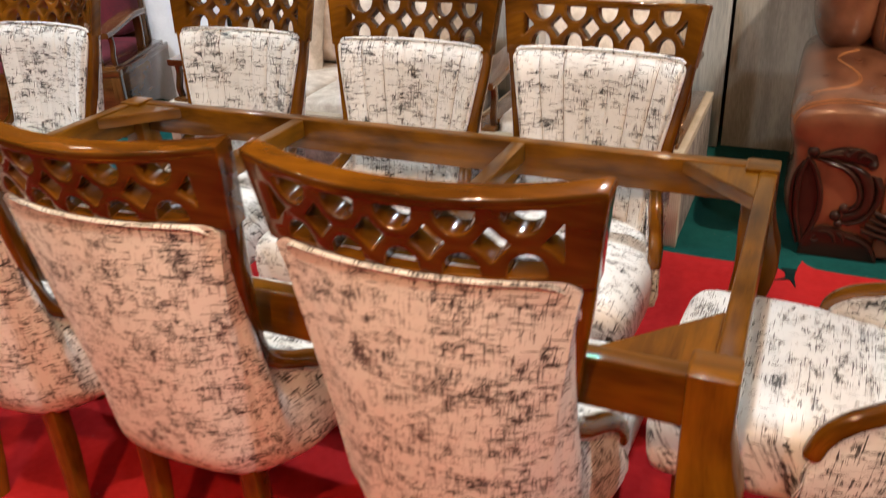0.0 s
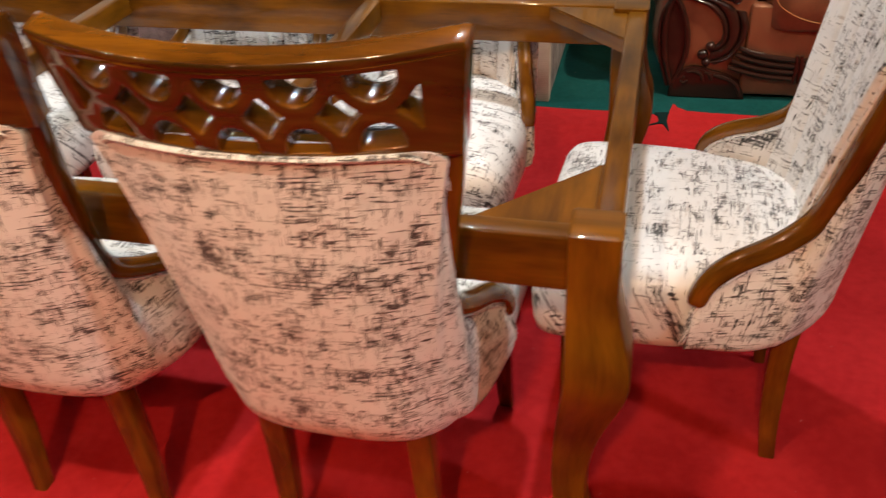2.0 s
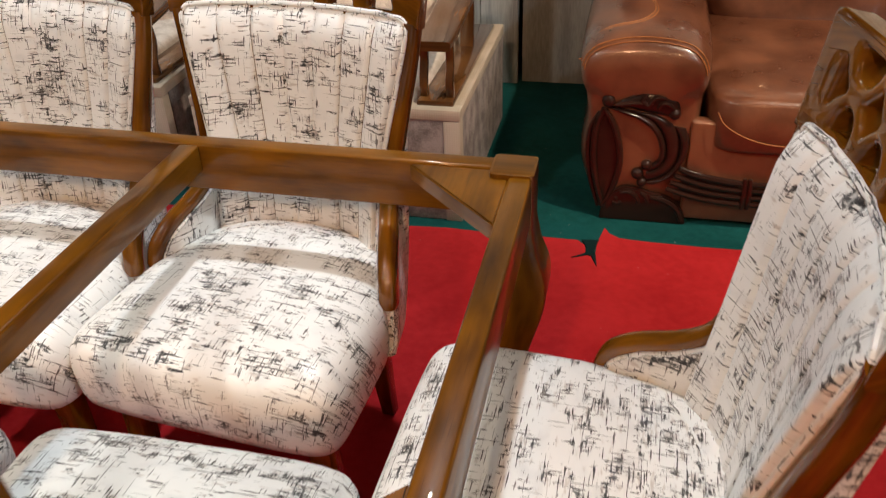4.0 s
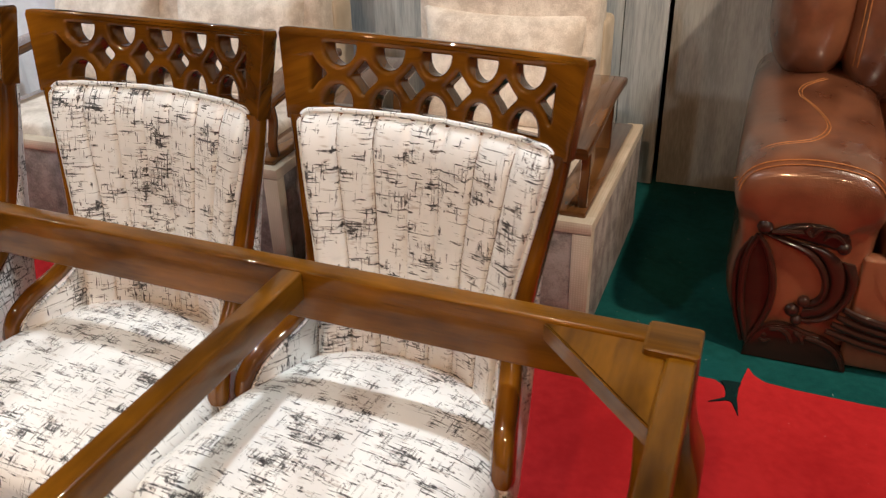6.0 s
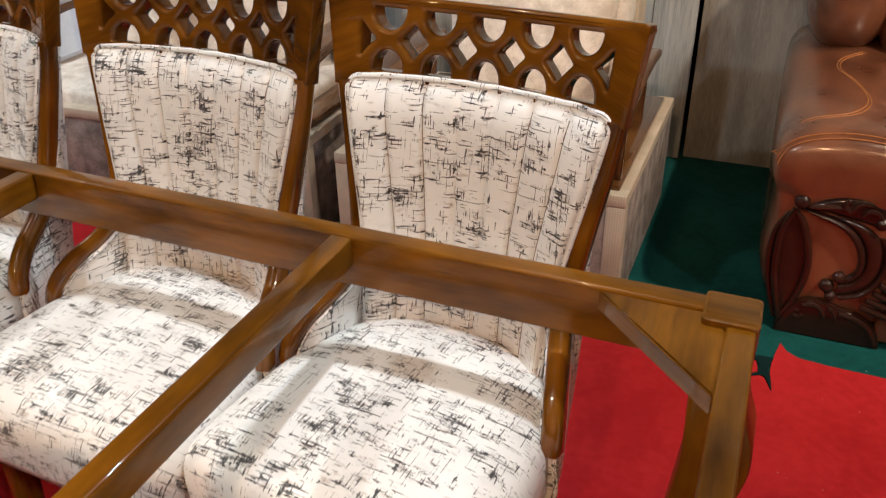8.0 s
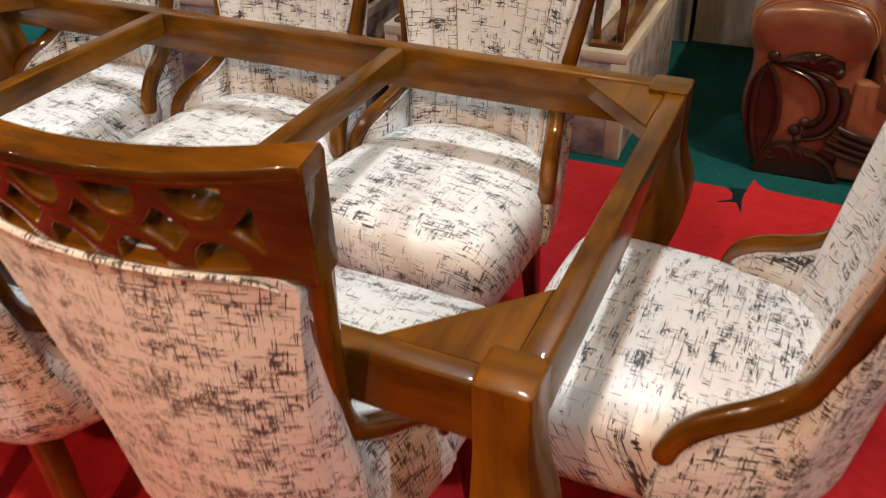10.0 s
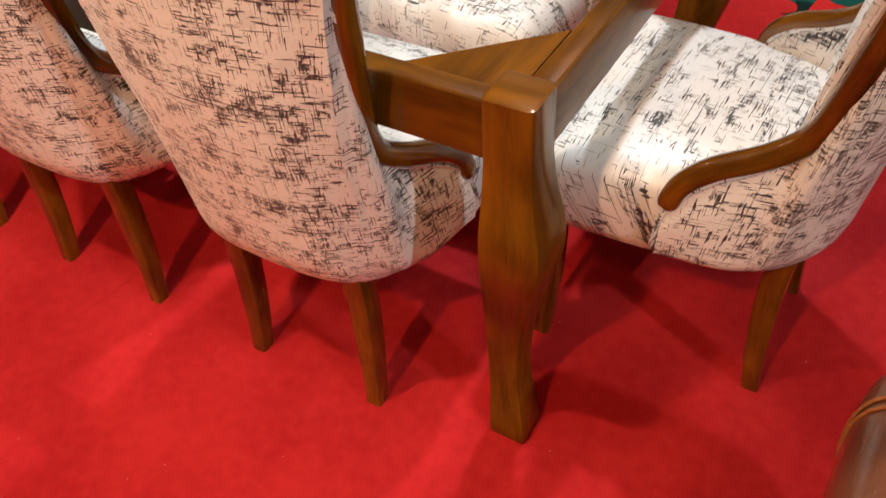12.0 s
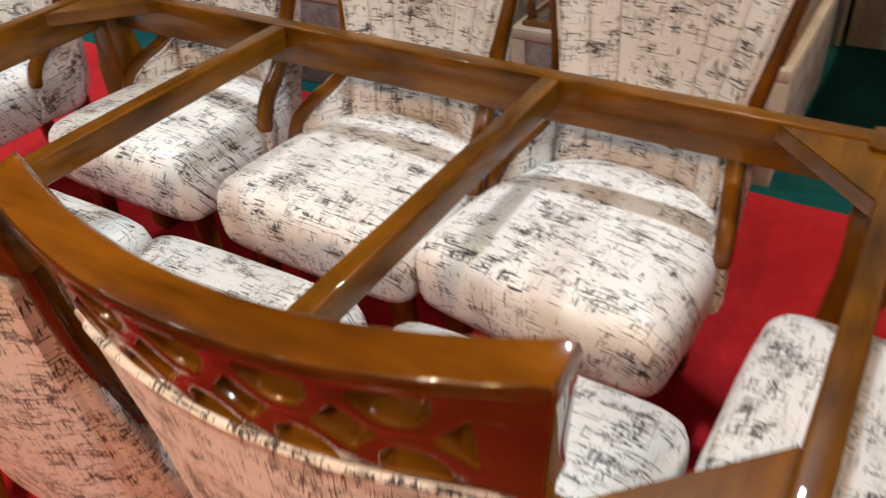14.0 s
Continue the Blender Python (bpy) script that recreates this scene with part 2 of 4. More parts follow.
def part(name, bm, material, parent=None, label="", angle=40):
    """Link a bmesh as one mesh object, under a thing or a part."""
    ob = new(name, finish(name, bm, material, angle))
    ob.parent = parent
    return tagged(ob, label)


def thing(name, label, category, group="", kind=""):
    return tagged(new(name), label, category, group, kind)


def box_uv(bm):
    """UVs in metres on every face, with u along the mesh's longest side."""
    uv = bm.loops.layers.uv.verify()
    lo = [min(v.co[k] for v in bm.verts) for k in range(3)]
    hi = [max(v.co[k] for v in bm.verts) for k in range(3)]
    order = sorted(range(3), key=lambda k: lo[k] - hi[k])
    for f in bm.faces:
        f.normal_update()
        n = max(range(3), key=lambda k: abs(f.normal[k]))
        axes = [k for k in order if k != n]
        for loop in f.loops:
            loop[uv].uv = (loop.vert.co[axes[0]], loop.vert.co[axes[1]] + 0.37 * n)


def block(x0, x1, y0, y1, z0, z1, edge=0.004, segments=2):
    bm = bmesh.new()
    bmesh.ops.create_cube(bm, size=1)
    for v in bm.verts:
        v.co = Vector(((x0 + x1) / 2 + v.co.x * (x1 - x0), (y0 + y1) / 2 + v.co.y * (y1 - y0), (z0 + z1) / 2 + v.co.z * (z1 - z0)))
    if edge:
        bmesh.ops.bevel(bm, geom=bm.edges[:], offset=edge, segments=segments, affect="EDGES", profile=0.5)
    box_uv(bm)
    return bm


def grid(rows, closed=False, caps=False, uvs=None, bm=None):
    """A surface through rows of points; closed joins the last column to the first; caps fill the first and last rows."""
    bm = bm or bmesh.new()
    uv = bm.loops.layers.uv.verify()
    verts = [[bm.verts.new(p) for p in row] for row in rows]
    n = len(rows[0])
    along = [0.0]
    for a, b in zip(rows, rows[1:]):
        along.append(along[-1] + max((Vector(a[k]) - Vector(b[k])).length for k in (0, n // 3, n // 2)))
    middle = rows[len(rows) // 2]
    around = [0.0]
    for k in range(n):
        around.append(around[-1] + (Vector(middle[k]) - Vector(middle[(k + 1) % n])).length)
    for i in range(len(rows) - 1):
        for k in range(n if closed else n - 1):
            k2 = (k + 1) % n
            ring = [verts[i][k], verts[i][k2], verts[i + 1][k2], verts[i + 1][k]]
            spots = [(i, k), (i, k + 1), (i + 1, k + 1), (i + 1, k)]
            if len(set(ring)) < 4:
                continue
            f = bm.faces.new(ring)
            for loop, (a, c) in zip(f.loops, spots):
                loop[uv].uv = uvs(a, c % n if closed else c) if uvs else (along[a], around[c])
    if caps:
        for row in (verts[0], verts[-1]):
            f = bm.faces.new(row)
            for loop in f.loops:
                loop[uv].uv = (loop.vert.co.x * 0.3, loop.vert.co.y + loop.vert.co.z)
    return bm


def smooth_path(points, steps=6):
    """A Catmull-Rom curve through points."""
    pts = [Vector(p) for p in points]
    pts = [2 * pts[0] - pts[1]] + pts + [2 * pts[-1] - pts[-2]]
    out = []
    for i in range(1, len(pts) - 2):
        a, b, c, d = pts[i - 1:i + 3]
        for k in range(steps):
            t = k / steps
            out.append(0.5 * (2 * b + (c - a) * t + (2 * a - 5 * b + 4 * c - d) * t * t + (3 * b - a - 3 * c + d) * t ** 3))
    return out + [pts[-2]]


def sweep(path, section, up=(0, 0, 1), caps=True, bm=None, sizes=None, loop=False):
    """Carry a closed 2D section (side, up) along a path; sizes scale it from point to point."""
    path = [Vector(p) for p in path]
    up = Vector(up)
    rows = []
    for i, p in enumerate(path):
        if loop:
            d = path[(i + 1) % len(path)] - path[i - 1]
        else:
            d = path[min(i + 1, len(path) - 1)] - path[max(i - 1, 0)]
        d.normalize()
        side = d.cross(up)
        side = side.normalized() if side.length > 1e-4 else Vector((1, 0, 0))
        high = side.cross(d).normalized()
        s = sizes[i] if sizes else 1.0
        sx, sy = s if isinstance(s, tuple) else (s, s)
        rows.append([p + side * a * sx + high * b * sy for a, b in section])
    if loop:
        rows.append(rows[0])
    return grid(rows, True, caps and not loop, bm=bm)


def disc(radius, n=8):
    return [(radius * math.cos(6.28318 * k / n), radius * math.sin(6.28318 * k / n)) for k in range(n)]


def slab(w, h, r, n=3):
    """A rectangle w by h with rounded corners."""
    out = []
    for cx, cy, a0 in ((w / 2 - r, h / 2 - r, 0), (r - w / 2, h / 2 - r, 90), (r - w / 2, r - h / 2, 180), (w / 2 - r, r - h / 2, 270)):
        for k in range(n + 1):
            a = radians(a0 + 90 * k / n)
            out.append((cx + r * math.cos(a), cy + r * math.sin(a)))
    return out


def pillow(cx, cy, cz, dx, dy, dz, e=0.35, n=28, m=14, turn=None):
    """A stuffed rounded box (superquadric) of the given full sizes."""
    def power(v, k):
        return math.copysign(abs(v) ** k, v)
    rows = []
    for i in range(m + 1):
        a = math.pi * (i / m - 0.5) * 0.998
        row = []
        for k in range(n):
            b = 2 * math.pi * k / n
            p = Vector((dx / 2 * power(math.cos(a), e) * power(math.cos(b), e), dy / 2 * power(math.cos(a), e) * power(math.sin(b), e), dz / 2 * power(math.sin(a), e)))
            row.append((turn @ p if turn else p) + Vector((cx, cy, cz)))
        rows.append(row)
    return grid(rows, True, True)


# ---- the room ----
def wall(name, bm, material, label):
    return tagged(part(name, bm, material), label, "wall", kind="structure")


tagged(part("floor", block(-6, 7, -5, 3.2, -0.12, -0.004, 0), GREEN), "dark green carpet floor under the furniture", "floor", kind="structure")


def red_carpet():
    """The red carpet, cut along an uneven edge with a torn corner."""
    rng = random.Random(3)
    edge = [(-6.0, 1.40)]
    x = -5.8
    while x < 0.98:
        edge.append((x, 1.425 + rng.uniform(-0.008, 0.008)))
        x += 0.16
    edge += [(1.03, 1.425), (1.055, 1.40), (1.062, 1.36), (1.05, 1.335), (1.075, 1.345), (1.098, 1.285), (1.092, 1.36), (1.094, 1.42), (1.104, 1.475), (1.112, 1.515), (1.128, 1.482), (1.16, 1.458), (1.24, 1.45)]
    x = 1.4
    while x < 6.9:
        edge.append((x, 1.448 + rng.uniform(-0.006, 0.008)))
        x += 0.16
    edge += [(7.0, 1.45), (7.0, -5.0), (-6.0, -5.0)]
    bm = bmesh.new()
    top = bm.faces.new([bm.verts.new((a, b, 0.0)) for a, b in edge])
    out = bmesh.ops.extrude_face_region(bm, geom=[top])
    for v in out["geom"]:
        if isinstance(v, bmesh.types.BMVert):
            v.co.z = -0.0035
    bmesh.ops.triangulate(bm, faces=bm.faces[:])
    return bm


tagged(part("carpet", red_carpet(), RED, angle=20), "bright red carpet with a torn front corner over the green carpet", "carpet", kind="structure")
crease = smooth_path([(-0.155, -1.52, -0.0015), (-0.105, -1.15, -0.0010), (-0.066, -0.88, -0.0006), (-0.034, -0.66, -0.0006), (-0.008, -0.48, -0.0010), (0.02, -0.30, -0.0015)], 8)
tagged(part("carpet_crease", sweep(crease, [(-0.009, -0.002), (0.009, -0.002), (0.005, 0.0012), (0.0015, 0.0026), (-0.0015, 0.0024), (-0.005, 0.0010)]), RED, angle=60), "low crease in the red carpet", "carpet crease", kind="structure")
# a thin dark sheet added in the tear as the lifted flap's shade
scrap = bmesh.new()
lower = [scrap.verts.new((x, y, -0.003)) for x, y in ((1.045, 1.425), (1.062, 1.385), (1.06, 1.35), (1.02, 1.318), (1.066, 1.34), (1.082, 1.335), (1.100, 1.283), (1.094, 1.34), (1.086, 1.37), (1.098, 1.43), (1.075, 1.43))]
for v in bmesh.ops.extrude_face_region(scrap, geom=[scrap.faces.new(lower)])["geom"]:
    if isinstance(v, bmesh.types.BMVert):
        v.co.z = 0.0035
bmesh.ops.triangulate(scrap, faces=scrap.faces[:])
tagged(part("tear_shade_sheet", scrap, TEAR_SHADE), "small dark green sheet standing for shade in the red carpet's torn edge", "scrap")
# unseen ceiling and walls, added dark to close the room and limit bounce
tagged(part("ceiling", block(-6, 7, -5, 3.2, CEILING, CEILING + 0.1, 0), CEILING_PAINT), "unseen plain grey ceiling closing the room", "ceiling", kind="structure")
wall("wall_west", block(-6.1, -6, -5, 3.2, -0.1, CEILING, 0), PLASTER, "unseen plain grey wall closing the room")
wall("wall_east", block(7, 7.1, -5, 3.2, -0.1, CEILING, 0), PLASTER, "unseen plain grey wall closing the room")
wall("wall_south", block(-6.1, 7.1, -5.1, -5, -0.1, CEILING, 0), PLASTER, "unseen plain grey wall closing the room")
wall("wall_north", block(-6.1, 7.1, 3.1, 3.2, -0.1, CEILING, 0), PLASTER, "unseen plain grey wall closing the room behind the boards")


def wall_board(x0, x1, y, material, label, lean=0.0):
    board = tagged(part("wall_board", block(x0, x1, 0, 0.035, 0, 2.6, 0.003), material), label, "wall board", "wall boards", "structure")
    board.matrix_world = pose(0, y, -0.004, -lean)
    return board


wall_board(-0.62, 0.10, 2.74, PLYWOOD, "grey weathered wooden board standing as a wall")
for x0, x1, y in ((0.11, 0.285, 2.737), (0.288, 0.475, 2.733), (0.478, 0.645, 2.736)):
    wall_board(x0, x1, y, PLYWOOD, "grey weathered wooden board standing as a wall")
wall_board(0.662, 1.9, 2.765, PLYWOOD_WARM, "warm grey wooden board standing as a wall")
wall_board(1.91, 3.1, 2.78, PLYWOOD_WARM, "warm grey wooden board standing as a wall")
wall_board(-1.9, -0.63, 2.86, PLYWOOD, "grey weathered wooden board standing as a wall")


# ---- dining chair ----
BACK_TOP, LATTICE_TOP, SEAT_LOW = 0.955, 1.096, 0.343


def bow(x):
    """How far the curved back lies behind its two ends, at x."""
    return -0.060 * (1 - (x / 0.285) ** 2)


# the wooden side from the joint under the lattice down to the end of the arm: x, forward, z
SIDE = smooth_path([(0.248, 0.019, 0.955), (0.238, 0.029, 0.88), (0.225, 0.045, 0.80), (0.213, 0.061, 0.72), (0.206, 0.079, 0.655), (0.208, 0.102, 0.618), (0.222, 0.145, 0.588), (0.242, 0.205, 0.560), (0.256, 0.245, 0.525), (0.261, 0.262, 0.480)], 5)
# the lower edge of the upholstered shell from the middle of the back to under the arm
LOW = smooth_path([(0.0, 0.030, SEAT_LOW), (0.09, 0.034, SEAT_LOW), (0.155, 0.052, SEAT_LOW), (0.205, 0.100, SEAT_LOW), (0.236, 0.170, SEAT_LOW + 0.004), (0.253, 0.272, SEAT_LOW + 0.020)], 6)


def at(path, f):
    """The point at fraction f (0 to 1) of a path's length."""
    lengths = [0.0]
    for a, b in zip(path, path[1:]):
        lengths.append(lengths[-1] + (b - a).length)
    want = f * lengths[-1]
    for i in range(len(path) - 1):
        if lengths[i + 1] >= want - 1e-9:
            span = max(lengths[i + 1] - lengths[i], 1e-9)
            return path[i].lerp(path[i + 1], min(1.0, max(0.0, (want - lengths[i]) / span)))
    return path[-1].copy()


def shell_edges(u):
    """Upper and lower edge points of the shell at u (-1 to 1 round the back)."""
    a = abs(u)
    if a <= 0.5:
        x = 0.244 * a / 0.5
        top = Vector((x, bow(x) + 0.017, BACK_TOP - 0.016 * max(0.0, (a - 0.435) / 0.065) ** 2.5))
    else:
        f = (a - 0.5) / 0.5
        top = at(SIDE, f) - Vector((0.004 * (1 - f) ** 2 + 0.002, 0.0, 0.010 * f + 0.014 * max(0.0, 1 - f / 0.12)))
    low = at(LOW, a * (0.56 / 0.5) if a <= 0.5 else float(np.interp((a - 0.5) / 0.5, (0, 0.30, 0.52, 0.66, 1), (0.56, 0.595, 0.66, 0.75, 1.0))))
    if u < 0:
        top.x, low.x = -top.x, -low.x
    return top, low


def shell_point(u, w, inside):
    top, low = shell_edges(u)
    p = low.lerp(top, w)
    a = abs(u)
    # outward direction round the back
    turn = min(1.0, max(0.0, (a - 0.46) / 0.26))
    out = Vector((math.copysign(math.sin(turn * 1.45), u) if u else 0.0, -math.cos(turn * 1.45), 0))
    belly = math.sin(math.pi * min(1.0, w * 1.05)) ** 0.8
    if inside:
        seam = 0.0
        if a < 0.5:
            f = ((u / 0.5 + 1) * 3.5) % 1.0
            seam = 0.004 * max(0.0, 1 - min(f, 1 - f) / 0.12)
        thick = 0.010 + 0.020 * (1 - w) ** 0.5 + (0.012 * min(1.0, (1 - w) / 0.06) if a < 0.5 else 0.0)
        p -= out * (thick - seam)
    else:
        p += out * (0.024 - 0.010 * max(0.0, w - 0.6) / 0.4 - 0.010 * min(1.0, max(0.0, (a - 0.5) / 0.2)) + 0.006 * belly * (1.0 if a > 0.5 else 0.3 + 0.7 * (a / 0.5) ** 4))
        # the back panel narrows between the rail and its lower edge
        p.x *= 1 - 0.10 * max(0.0, 1 - max(0.0, a - 0.5) / 0.16) * math.sin(math.pi * min(1.0, 0.12 + 0.88 * w)) ** 0.8
        if w < 0.12:
            p -= out * 0.03 * (1 - w / 0.12) ** 2
    return p


def build_shell():
    us = [-1 + 2 * i / 112 for i in range(113)]
    ws = [0, 0.02, 0.05, 0.08, 0.12] + [0.12 + 0.88 * k / 14 for k in range(1, 15)]
    rows, flat = [], []
    for u in us:
        outer = [shell_point(u, w, False) for w in ws]
        inner = [shell_point(u, w, True) for w in reversed(ws)]
        rows.append(outer + inner)
        a = abs(u)
        flat.append(math.copysign(a * 0.58 if a < 0.5 else 0.29 + (a - 0.5) * 0.7, u))
    count = len(ws)

    def uvs(i, k):
        k = k % (2 * count)
        w = ws[k] if k < count else ws[2 * count - 1 - k]
        return (flat[i] + (2.0 if k >= count else 0), rows[i][k].z)
    return grid(rows, True, True, uvs)


def pad_width(z):
    """Half the width of the padded front of the back at height z."""
    heights = (0.40, 0.60, 0.66, 0.72, 0.80, 0.88, 0.97)
    widths = (0.174, 0.182, 0.187, 0.195, 0.211, 0.227, 0.243)
    return float(np.interp(z, heights, widths))


def pad_point(f, z, lift=1.0):
    """A point on the padded front: f from -1 to 1 across, z the height."""
    half = pad_width(z)
    r = 0.026
    if z > 0.965 - r:
        half -= r - math.sqrt(max(0.0, r * r - (z - 0.965 + r) ** 2))
    x = f * half
    w = min(1.0, (z - SEAT_LOW) / (BACK_TOP - SEAT_LOW))
    base = shell_point(0.5 * x / pad_width(z), w, True).y
    edge = min(1.0, (1 - abs(f)) * half / 0.018, max(0.0, 0.965 - z) / 0.018)
    puff = math.sqrt(max(0.0, 1 - (1 - edge) ** 2))
    g = ((f + 1) * 3.5) % 1.0
    groove = max(0.0, 1 - min(g, 1 - g) / 0.10) if abs(f) < 0.93 else 0.0
    return Vector((x, base + lift * (0.011 + 0.018 * puff - 0.0060 * groove * puff), z))


def build_pad():
    heights = [0.42 + 0.512 * k / 26 for k in range(27)] + [0.943, 0.949, 0.954, 0.958, 0.961, 0.963, 0.9647]
    across = [-1, -0.99, -0.97, -0.95] + [-0.93 + 1.86 * k / 70 for k in range(71)] + [0.95, 0.97, 0.99, 1]
    rows = [[pad_point(f, z) for f in across] + [Vector((f * pad_width(z), pad_point(f, z, 0).y - 0.006, z)) for f in reversed(across)] for z in heights]

    def uvs(i, k):
        return (rows[i][k].x + 2.0, rows[i][k].z)
    return grid(rows, True, True, uvs)


def build_seat():
    """The sprung seat: straight front with round corners, round behind."""
    outline = []
    half = [(0.0, 0.562), (0.10, 0.562), (0.20, 0.558), (0.244, 0.550), (0.264, 0.530), (0.270, 0.495), (0.268, 0.42), (0.264, 0.34), (0.258, 0.275), (0.238, 0.225), (0.224, 0.165), (0.195, 0.105), (0.15, 0.058), (0.08, 0.026), (0.0, 0.018)]
    right = smooth_path([(x, y, 0) for x, y in half], 4)
    outline = [Vector((p.x, p.y, 0)) for p in right] + [Vector((-p.x, p.y, 0)) for p in reversed(right[1:-1])]
    centre = Vector((0, 0.30, 0))
    # inset and height of the rings from the underside to the crown
    rings = [(0.60, 0.357), (0.93, 0.357), (0.985, 0.366), (1.0, 0.385), (1.008, 0.415), (1.010, 0.445), (1.004, 0.468), (0.985, 0.489), (0.945, 0.505), (0.88, 0.516), (0.75, 0.524), (0.54, 0.530), (0.26, 0.533), (0.06, 0.534)]
    rows = []
    for k, z in rings:
        row = []
        for p in outline:
            q = centre + (p - centre) * k
            drop = 0.003 * max(0.0, (q.y - 0.40) / 0.16) if z > 0.43 else 0
            row.append(Vector((q.x, q.y, z - drop)))
        rows.append(row)

    def uvs(i, k):
        p = rows[i][k % len(outline)]
        d = (p - centre)
        stretch = 1.0 + (0.45 * max(0.0, 0.49 - p.z) / max(0.05, math.hypot(d.x, d.y)))
        return (p.x * stretch, p.y * stretch)
    return grid(rows, True, True, uvs)


def seat_seam():
    """The curved seam across the back of the seat."""
    pts = [(-0.205, 0.215, 0.512), (-0.15, 0.150, 0.522), (-0.08, 0.112, 0.5245), (0.0, 0.100, 0.5255), (0.08, 0.112, 0.5245), (0.15, 0.150, 0.522), (0.205, 0.215, 0.512)]
    return sweep(smooth_path(pts, 5), disc(0.0026, 6))


def rounded(points, r=0.005, n=3):
    """A closed 2D outline with its corners rounded."""
    pts = [Vector((x, z)) for x, z in points]
    out = []
    for i, p in enumerate(pts):
        a, b = pts[i - 1], pts[(i + 1) % len(pts)]
        ra = min(r, 0.45 * (a - p).length)
        rb = min(r, 0.45 * (b - p).length)
        s, e = p + (a - p).normalized() * ra, p + (b - p).normalized() * rb
        for k in range(n + 1):
            t = k / n
            out.append(s * (1 - t) ** 2 + p * 2 * t * (1 - t) + e * t * t)
    return [(p.x, p.y) for p in out]


def arc(cx, cz, rx, rz, a0, a1, n):
    return [(cx + rx * math.cos(radians(a0 + (a1 - a0) * k / n)), cz + rz * math.sin(radians(a0 + (a1 - a0) * k / n))) for k in range(n + 1)]


def build_lattice():
    """The pierced top of the back: five half moons over diamonds over five arches, bowed as one panel."""
    pitch, low, high = 0.0885, 0.946, LATTICE_TOP
    z_top, z_low, z_mid = 1.077, 0.970, 1.0235
    outline = [(-0.282 + 0.564 * k / 94, high - 70 * max(0.0, abs(0.564 * k / 94 - 0.282) - 0.270) ** 2) for k in range(95)] + [(0.282 - 0.0035 * k, high - 0.0260 * k) for k in range(1, 6)] + [(0.263 - 0.526 * k / 40, low) for k in range(41)] + [(-0.2645 - 0.0035 * k, low + 0.0270 * (k + 1)) for k in range(0, 5)]
    holes = []
    for c in range(-2, 3):
        x = c * pitch
        holes.append(rounded([(x - 0.0285, z_top), *arc(x, z_top - 0.006, 0.0285, 0.032, 180, 360, 8), (x + 0.0285, z_top)], 0.004))
        holes.append(rounded([(x + 0.0270, z_low), *arc(x, z_low + 0.006, 0.0270, 0.033, 0, 180, 8), (x - 0.0270, z_low)], 0.004))
    for c in range(-2, 2):
        x = (c + 0.5) * pitch
        holes.append(rounded([(x - 0.0275, z_mid), (x - 0.012, z_mid + 0.0155), (x, z_mid + 0.031), (x + 0.012, z_mid + 0.0155), (x + 0.0275, z_mid), (x + 0.012, z_mid - 0.0155), (x, z_mid - 0.031), (x - 0.012, z_mid - 0.0155)], 0.006))
    for side in (-1, 1):
        x = side * 2.5 * pitch
        holes.append(rounded([(x - side * 0.024, z_mid), (x - side * 0.008, z_mid + 0.014), (x + side * 0.006, z_mid + 0.032), (x + side * 0.004, z_mid - 0.032), (x - side * 0.008, z_mid - 0.014)], 0.006))
    curve = bpy.data.curves.new("lattice_outline", "CURVE")
    curve.dimensions, curve.fill_mode = "2D", "BOTH"
    curve.extrude, curve.bevel_depth, curve.bevel_resolution, curve.offset = 0.013, 0.008, 4, -0.007
    for loop in (outline, *holes):
        s = curve.splines.new("POLY")
        s.points.add(len(loop) - 1)
        for q, (x, z) in zip(s.points, loop):
            q.co = (x, z, 0, 1)
        s.use_cyclic_u = True
    ob = bpy.data.objects.new("lattice_outline", curve)
    scene.collection.objects.link(ob)
    mesh = ob.evaluated_get(bpy.context.evaluated_depsgraph_get()).to_mesh()
    bm = bmesh.new()
    bm.from_mesh(mesh)
    bpy.data.objects.remove(ob)
    bpy.data.curves.remove(curve)
    bmesh.ops.remove_doubles(bm, verts=bm.verts[:], dist=0.0002)
    long = [e for e in bm.edges if abs(e.verts[0].co.x - e.verts[1].co.x) > 0.05]
    bmesh.ops.subdivide_edges(bm, edges=long, cuts=4)
    bmesh.ops.triangulate(bm, faces=bm.faces[:])
    bm.normal_update()
    uv = bm.loops.layers.uv.verify()
    for v in bm.verts:
        x, z, d = v.co
        side = 0.2645 + 0.0175 * (z - low) / (high - low)
        inset = min(side - abs(x), high - z, z - low)
        if inset < 0.0095:
            # the outer frame has crisp edges
            d = math.copysign(0.021 - (0.021 - abs(d)) * 0.45, d) if abs(d) > 0.0125 else d
            if side - abs(x) < 0.0095:
                x = math.copysign(side - 0.45 * (side - abs(x)), x)
            if high - z < 0.0095 and abs(x) < 0.268:
                z = high - 0.8 * (high - z)
        elif d < -0.0125:
            # the openings are rounded in front and crisp behind
            curve_in = 1 - math.sqrt(max(0.0, 1 - min(1.0, (abs(d) - 0.013) / 0.008) ** 2))
            flat = Vector((v.normal.x, v.normal.y))
            if flat.length > 0.05:
                flat = flat.normalized() * curve_in * 0.008 * 0.62
                x, z = x + flat.x, z + flat.y
        v.co = Vector((x, bow(x) + 0.028 - 0.225 * (z - low) + d, z + 0.2 * d + (0.014 * (x / 0.282) ** 2 - 0.009) * min(1.0, max(0.0, (z - low) / 0.03))))
    for f in bm.faces:
        for loop in f.loops:
            p = loop.vert.co
            loop[uv].uv = (p.x, p.z + p.y * 0.7)
    return bm


def mirrored(path):
    return [Vector((-p.x, p.y, p.z)) for p in path]


